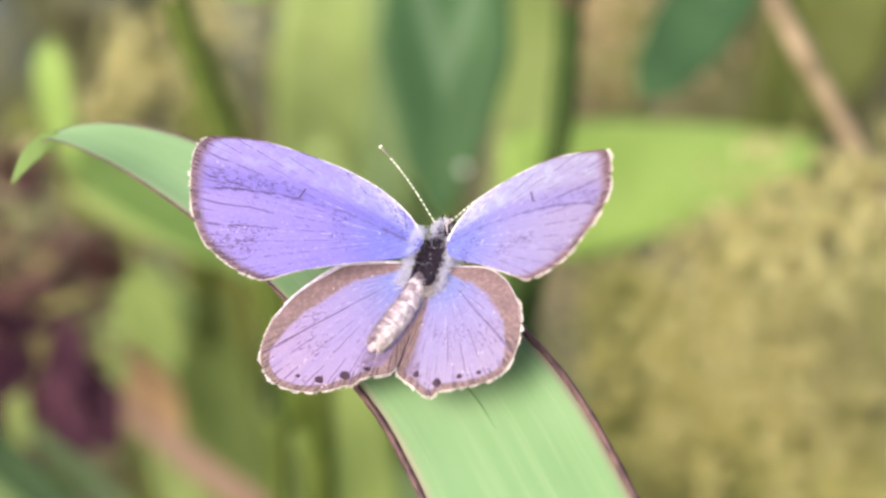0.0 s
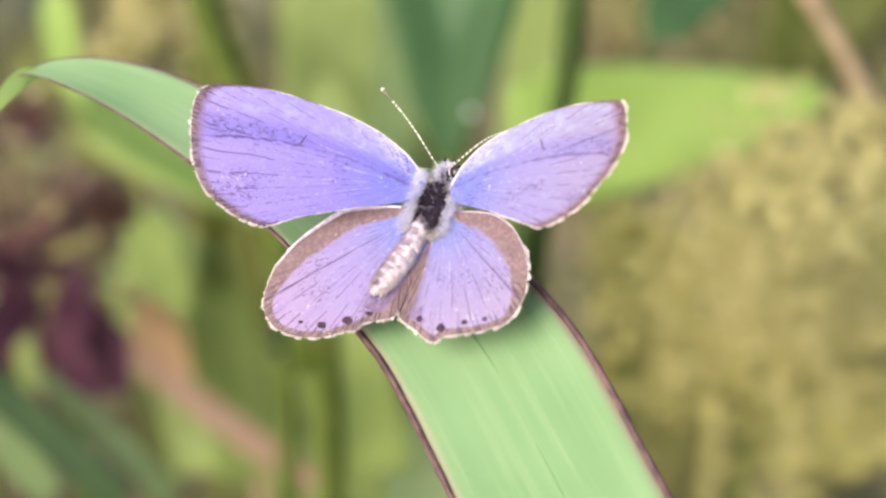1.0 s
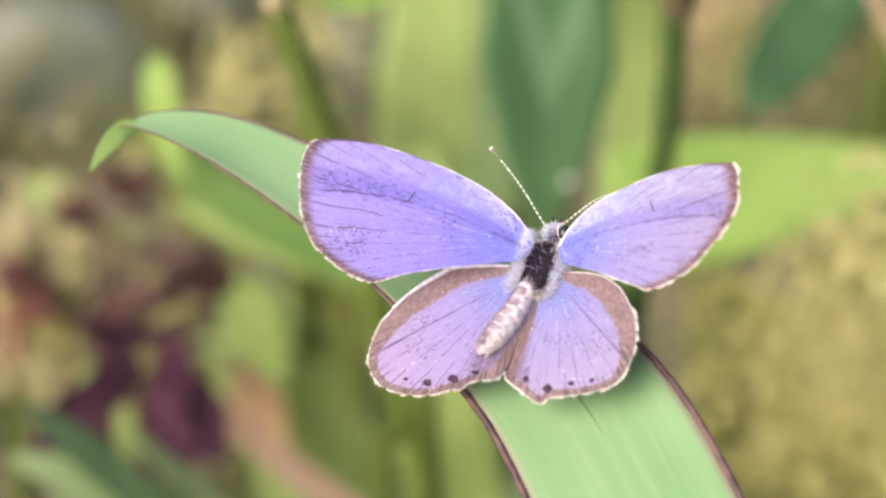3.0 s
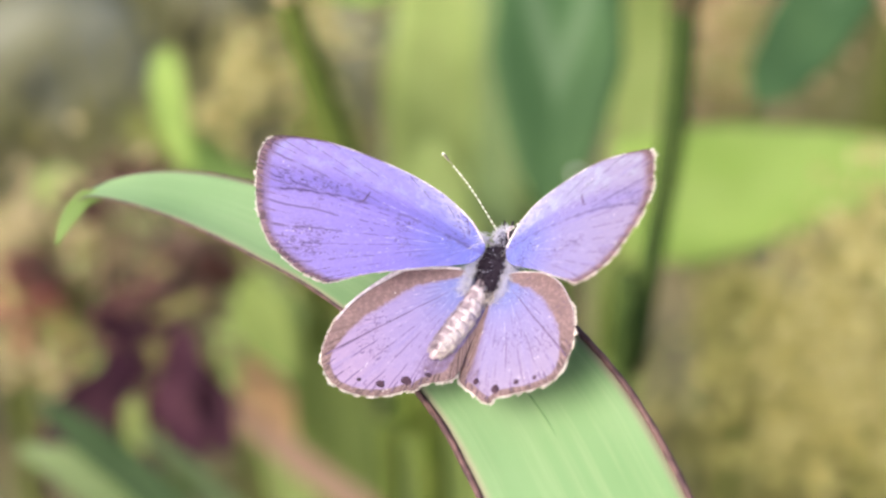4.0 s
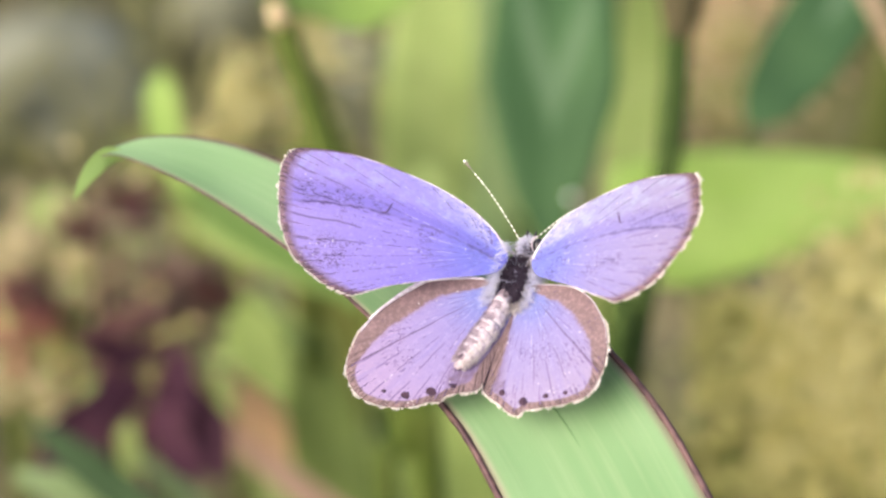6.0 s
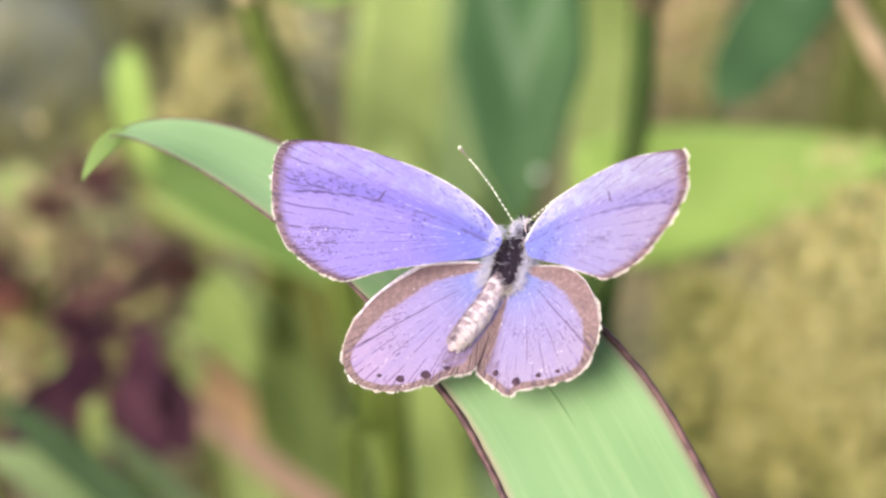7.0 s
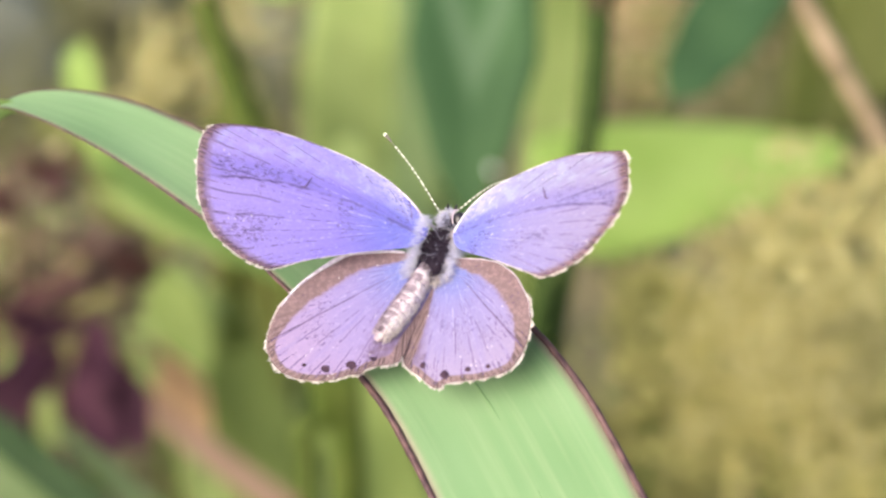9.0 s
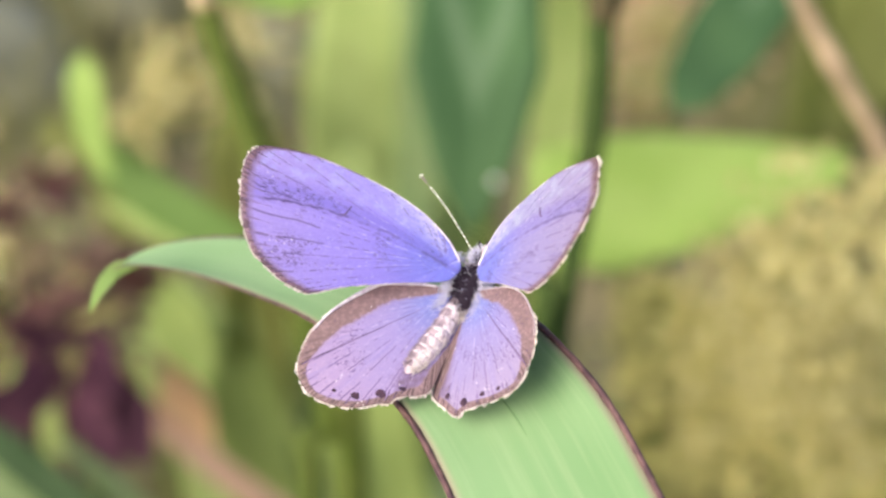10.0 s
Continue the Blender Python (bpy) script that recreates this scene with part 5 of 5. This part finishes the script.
def butterfly():
    ob = thing("butterfly", (0, 0, 0), "small violet-blue butterfly with brown-edged open wings on a leaf", "butterfly")
    # thorax, head and abdomen
    core, size = (0.28, -1.35, -0.35), (1.28, 2.25, 1.05)
    thorax = part("thorax", ellipsoid("thorax", core, size, M_THORAX, 0.06), ob, "dark velvety thorax")
    fur(thorax, "fur", core, size, 1500, 0.9, 0.018, M_FUR, 21,
        lambda d, r: (abs(d.x) > 0.80 and d.z > -0.4) or (d.z > 0.3 and r.random() < 0.035), (0, -0.3, 0.05), "pale silver-blue hair")
    fur(thorax, "fur", core, size, 2000, 0.45, 0.02, M_DARK_FUR, 22,
        lambda d, r: d.z > 0.2 and abs(d.x) < 0.9, (0, -0.6, 0.05), "dark hair")
    rng = random.Random(27)
    for s in (-1, 1):
        spots = []
        for _ in range(800 if s < 0 else 480):
            y = rng.uniform(-3.1, 1.3 if s < 0 else 0.2)
            out = rng.uniform(0.72, 1.40)
            p = Vector((s * out + 0.12 + (y + 1.2) * 0.12, y, rng.uniform(0.1, 0.55) + 0.45 * (out - 0.9)))
            way = Vector((s * rng.uniform(0.2, 0.9), rng.uniform(-0.8, 0.1), rng.uniform(0.2, 0.5)))
            spots.append((p * MM, way * MM, 0.016 * MM))
        part("wing_base_hair", tufts("wing_base_hair", spots, M_FUR, 28 + s), thorax, "long pale silver-blue hair at the wing bases")
    for x, y, many, seed in ((0.95, -2.75, 120, 41), (0.45, -3.2, 90, 42), (1.15, 0.35, 110, 43), (-1.05, 0.45, 110, 44), (-0.55, -3.1, 50, 45)):
        rng = random.Random(seed)
        spots = []
        for _ in range(many):
            p = Vector((x + rng.gauss(0, 0.2), y + rng.gauss(0, 0.22), 0.35 - 0.2 * abs(x)))
            way = Vector((rng.uniform(-0.35, 0.35) + 0.2 * x, rng.uniform(-0.75, -0.1), rng.uniform(0.15, 0.6)))
            spots.append((p * MM, way * MM, 0.026 * MM))
        part("white_tuft", tufts("white_tuft", spots, M_FRINGE, seed), thorax, "tuft of white scales")
    head = part("head", ellipsoid("head", (0, 2.25, -0.15), (0.74, 0.62, 0.62), M_THORAX, 0.06), ob, "dark hairy head")
    for s in (-1, 1):
        up = 0.18 if s > 0 else -0.32
        part("eye", ellipsoid("eye", (0.70 * s, 2.36, up), (0.42, 0.52, 0.48), M_EYE, 0.0, 16), head, "black compound eye")
        path = [Vector(((0.74 + 0.30 * math.cos(a) - 0.16) * s, 2.32 + 0.50 * math.sin(a), up + 0.05 + 0.46 * abs(math.sin(a * 0.5 + 0.8)))) * MM for a in [1.3 + 0.33 * k for k in range(9)]]
        part("eye_rim", tube(path, [0.00004, 0.00009, 0.00004], M_BAND, "eye_rim", 18, 6), head, "white scaled eye rim")
        part("palp", tube([Vector((0.22 * s, 2.6, -0.1)) * MM, Vector((0.26 * s, 3.05, 0.1)) * MM, Vector((0.30 * s, 3.45, 0.2)) * MM], [0.00014, 0.00011, 0.00004], M_DARK_FUR, "palp", 10, 6), head, "dark palp")
    head.location = Vector(HEAD_SHIFT) * MM
    fur(head, "fur", (0, 2.25, -0.15), (0.74, 0.62, 0.62), 520, 0.42, 0.022, M_FUR, 23, lambda d, r: d.z > 0.0 and (d.x < 0.22 or d.y < -0.6), (0, 0.1, 0.3), "pale hair")
    spine = [Vector(p) for p in ABDOMEN]
    pts = spline(spine, 40)
    shape = blend([0.58, 0.68, 0.74, 0.75, 0.70, 0.56, 0.20], 40)
    radii = [shape[i] * (1 + 0.025 * math.cos(i * 2 * math.pi / 4.6)) for i in range(40)]
    body = part("abdomen", tube([p * MM for p in pts], [r * MM for r in radii], M_ABDOMEN, "abdomen", 40, 20, 0.05), ob, "grey-brown abdomen banded with white scales")
    for k in range(8):
        for f0, f1, a0, a1 in ((2.5, 6.9, -2.4, -0.42), (2.6, 4.3, -0.75, 0.75)):
            rings = []
            for f in np.linspace(f0 + k * 4.6, min(39.0, f1 + k * 4.6), 6):
                lo = min(int(f), 38)
                t = (pts[lo + 1] - pts[lo]).normalized()
                side = t.cross(Vector((0, 0, 1))).normalized()
                up = side.cross(t)
                centre = pts[lo].lerp(pts[lo + 1], f - lo)
                r = radii[lo] + (radii[lo + 1] - radii[lo]) * (f - lo)
                rim = []
                for m in range(14):
                    a = a0 + (a1 - a0) * m / 13 + 0.7 * noise.noise(Vector((k * 3.1, f * 1.7, m * 0.4 + f0))) * 0.6
                    rim.append(side * math.sin(a) + up * math.cos(a))
                grow = 1.025 if f0 < 2.55 else 1.035
                rings.append([(centre + d * r * grow) * MM for d in rim] + [(centre + d * r * 0.9) * MM for d in rim[::-1]])
            part("scale_band", mesh_of("scale_band", *loft(rings), M_BAND), body, "band of white scales")
    rng = random.Random(31)
    for name, low, high, mat, lab in (("abdomen_hair", -2.3, -0.3, M_FRINGE, "short white hair"), ("abdomen_hair", -0.1, 1.8, M_ABDOMEN, "short grey-brown hair")):
        spots = []
        for _ in range(620):
            a = rng.uniform(low, high)
            f = rng.uniform(1.0, 36.0)
            lo = int(f)
            t = (pts[lo + 1] - pts[lo]).normalized()
            side = t.cross(Vector((0, 0, 1))).normalized()
            up = side.cross(t)
            out = side * math.sin(a) + up * math.cos(a)
            p = pts[lo].lerp(pts[lo + 1], f - lo) + out * radii[lo]
            spots.append((p * MM, (t * rng.uniform(0.2, 0.45) + out * rng.uniform(0.05, 0.2)) * MM, 0.02 * MM))
        part(name, tufts(name, spots, mat, 33), body, lab)
    # antennae with pale rings
    for base, bend, end in ANTENNAE:
        path = [Vector(base) * MM, Vector(bend) * MM, Vector(end) * MM]
        shaft = part("antenna", tube(path, [0.00005, 0.000034, 0.00003], M_ANT_DARK, "antenna", 30, 6), ob, "thin antenna ringed dark and white")
        line = spline(path, 61)
        for k in range(17):
            i = 2 + int(k * 2.85)
            part("ring", tube([line[i], line[i + 1], line[i + 2]], [0.00004, 0.000062, 0.00004], M_ANT_PALE, "ring", 5, 8), shaft, "white ring")
        part("club", tube([line[53], line[57], line[59], line[60]], [0.00007, 0.00012, 0.00013, 0.00005], M_ANT_DARK, "club", 12, 8), shaft, "dark club")
        part("club_tip", tube([line[58], line[59], line[60]], [0.0001, 0.00016, 0.0001], M_ANT_PALE, "club_tip", 6, 8), shaft, "pale club tip")
    # legs down to the leaf
    for s in (-1, 1):
        for y, out, back in ((1.1, 1.5, 1.2), (0.1, 1.9, 0.0), (-0.8, 1.6, -1.2)):
            path = [Vector((0.6 * s, y, -0.9)) * MM, Vector((1.3 * s, y + back * 0.4, -1.1)) * MM, Vector((out * s, y + back, -2.45)) * MM]
            part("leg", tube(path, [0.00014, 0.0001, 0.00006], M_BAND, "leg", 12, 6), ob, "thin pale leg")
    # wings
    keyed = []
    fore_b = [0.0, 0.0, 0.0, 0.1, 0.1, 0.12, 0.12, 0.12, 0.15, 0.25, 0.6, 0.85, 0.8, 0.75, 0.7, 0.65, 0.6, 0.6, 0.6, 0.55, 0.5, 0.35, 0.1, 0.0, 0.0, 0.0, 0.0, 0.0]
    hind_b = [0.1, 0.8, 1.2, 1.5, 1.65, 1.65, 1.5, 1.3, 1.05, 0.8, 0.62, 0.55, 0.5, 0.5, 0.5, 0.5, 0.5, 0.5, 0.5, 0.5, 0.7, 0.9, 0.9, 0.7, 0.3, 0.0, 0.0]
    for side, outline in ((-1, FORE_L), (1, FORE_R)):
        w, at, on = wing("forewing", outline, side, fore_b[:len(outline)], M_FORE if side < 0 else M_FORE_PALE, ob, 0.12)
        c = 150 / len(outline)
        tagged(w, "violet-blue forewing with brown border" if side < 0 else "lilac forewing with brown border, its weaker iridescence painted paler")
        veins(w, at, [(int(c * k), low, 0.985) for k, low in ((10.8, 0.86), (11.5, 0.80), (12.2, 0.84), (13.0, 0.74), (13.8, 0.86), (14.6, 0.82), (15.4, 0.78), (16.2, 0.86), (17.1, 0.8), (18.0, 0.85), (19.0, 0.8), (20.0, 0.72), (20.8, 0.88))])
        x, y = (9.15, 1.22) if side < 0 else (8.49, 1.85)
        part("cell_mark", tube([on(x - 0.10, y + 0.62), on(x + 0.06, y + 0.25), on(x + 0.22, y - 0.15), on(x + 0.5, y - 0.2)], [0.00003, 0.000055, 0.00006, 0.00003], M_VEIN, "cell_mark", 8, 5), w, "dark mark closing the wing cell")
        part("costa", tube([at(int(c * k), 0.99, 0.0) for k in (0.5, 1.5, 2.5, 3.5, 4.5, 5.5, 6.5, 7.5, 8.5, 9.5, 10.4)], [0.00009, 0.00006, 0.00005, 0.00004, 0.00003], M_COSTA, "costa", 50, 8), w, "white leading edge")
        fringe(w, at, c * 10.2, c * (len(outline) - 3), 50 + side, 0.00034)
        keyed.append((w, side, DIHEDRAL_FORE))
    for side, outline, dots in ((-1, HIND_L, ((3.87, -9.97, 0.42, 0.30), (5.47, -10.5, 0.33, 0.26), (6.91, -10.45, 0.30, 0.2), (2.49, -9.3, 0.4, 0.2))),
                                (1, HIND_R, ((2.54, -9.84, 0.40, 0.36), (0.9, -9.3, 0.25, 0.25), (4.09, -9.49, 0.36, 0.24), (5.47, -9.2, 0.28, 0.2)))):
        w, at, on = wing("hindwing", outline, side, hind_b[:len(outline)], M_HIND if side < 0 else M_HIND_PALE, ob, -0.05)
        c = 150 / len(outline)
        tagged(w, "lilac hindwing with brown border and dark marginal spots")
        veins(w, at, [(int(c * k), low, 0.97) for k, low in ((9.7 if side < 0 else 9.3, 0.12), (10.4, 0.88), (11.6, 0.82), (12.8, 0.86), (14.0, 0.80), (15.2, 0.84), (16.4, 0.74), (17.6, 0.86), (19.0, 0.62))])
        part("costa", tube([at(int(c * k), 0.99, 0.09) for k in (0.8, 1.6, 2.4, 3.2, 4.2, 5.2, 6.2, 7.2)], [r * (0.22 if side > 0 else 0.9) for r in (0.00010, 0.00021, 0.0002, 0.00013, 0.00006)], M_COSTA, "costa", 50, 8), w, "white leading edge")
        fringe(w, at, c * 5.5, c * 21.5, 60 + side, 0.00034)
        for n, (x, y, sx, sy) in enumerate(dots):
            near = min(((at(j, 0.93, 0.0) - Vector((x * side, y, 0)) * MM).length, j) for j in range(150))[1]
            z = at(near, 0.93, 0.02).z
            spot(w, Vector((x * side * MM, y * MM, z)), (sx * (1.0 if n < 2 else 0.7), sy * (1.1 if n < 2 else 0.8)), 70 + n)
        keyed.append((w, side, DIHEDRAL_HIND))
    return ob, keyed


ground()
undergrowth()
for at, size, seed in (((-0.1214, 1.3296, 0.0030), (0.065, 0.05, 0.05), 1), ((-0.2378, 1.5108, -0.0031), (0.05, 0.05, 0.04), 2), ((-0.3691, 1.3307, 0.0048), (0.12, 0.09, 0.06), 3)):
    stone((at[0], at[1], 0.0), size, seed)
weeds()
leaf, outer_blade = grass_leaf()
insect, wings = butterfly()


def motions():
    """The leaf sways in the wind and carries the butterfly; its outer blade flaps; the wings close a little in gusts."""
    body = [(t, pose(x, y, z, rx, ry, rz)) for t, x, y, z, rx, ry, rz in LEAF_ROWS]
    gives = [(row, LEAF_GIVES.get(row[0], (0, 0, 0, 0, 0, 0))) for row in LEAF_ROWS]
    walk(leaf, [(r[0], pose(*(r[1 + i] + d[i] * MM for i in range(3)), *(r[4 + i] + d[3 + i] for i in range(3)))) for r, d in gives])
    walk(insect, body)
    walk(outer_blade, [(t, pose(*(c * MM for c in HINGE), rx, ry, rz)) for t, rx, ry, rz in FAR_ROWS])
    for w, side, rest in wings:
        walk(w, [(t, pose(0, 0, 0, 0, -side * (rest + extra), 0)) for t, extra in WING_ROWS])


motions()
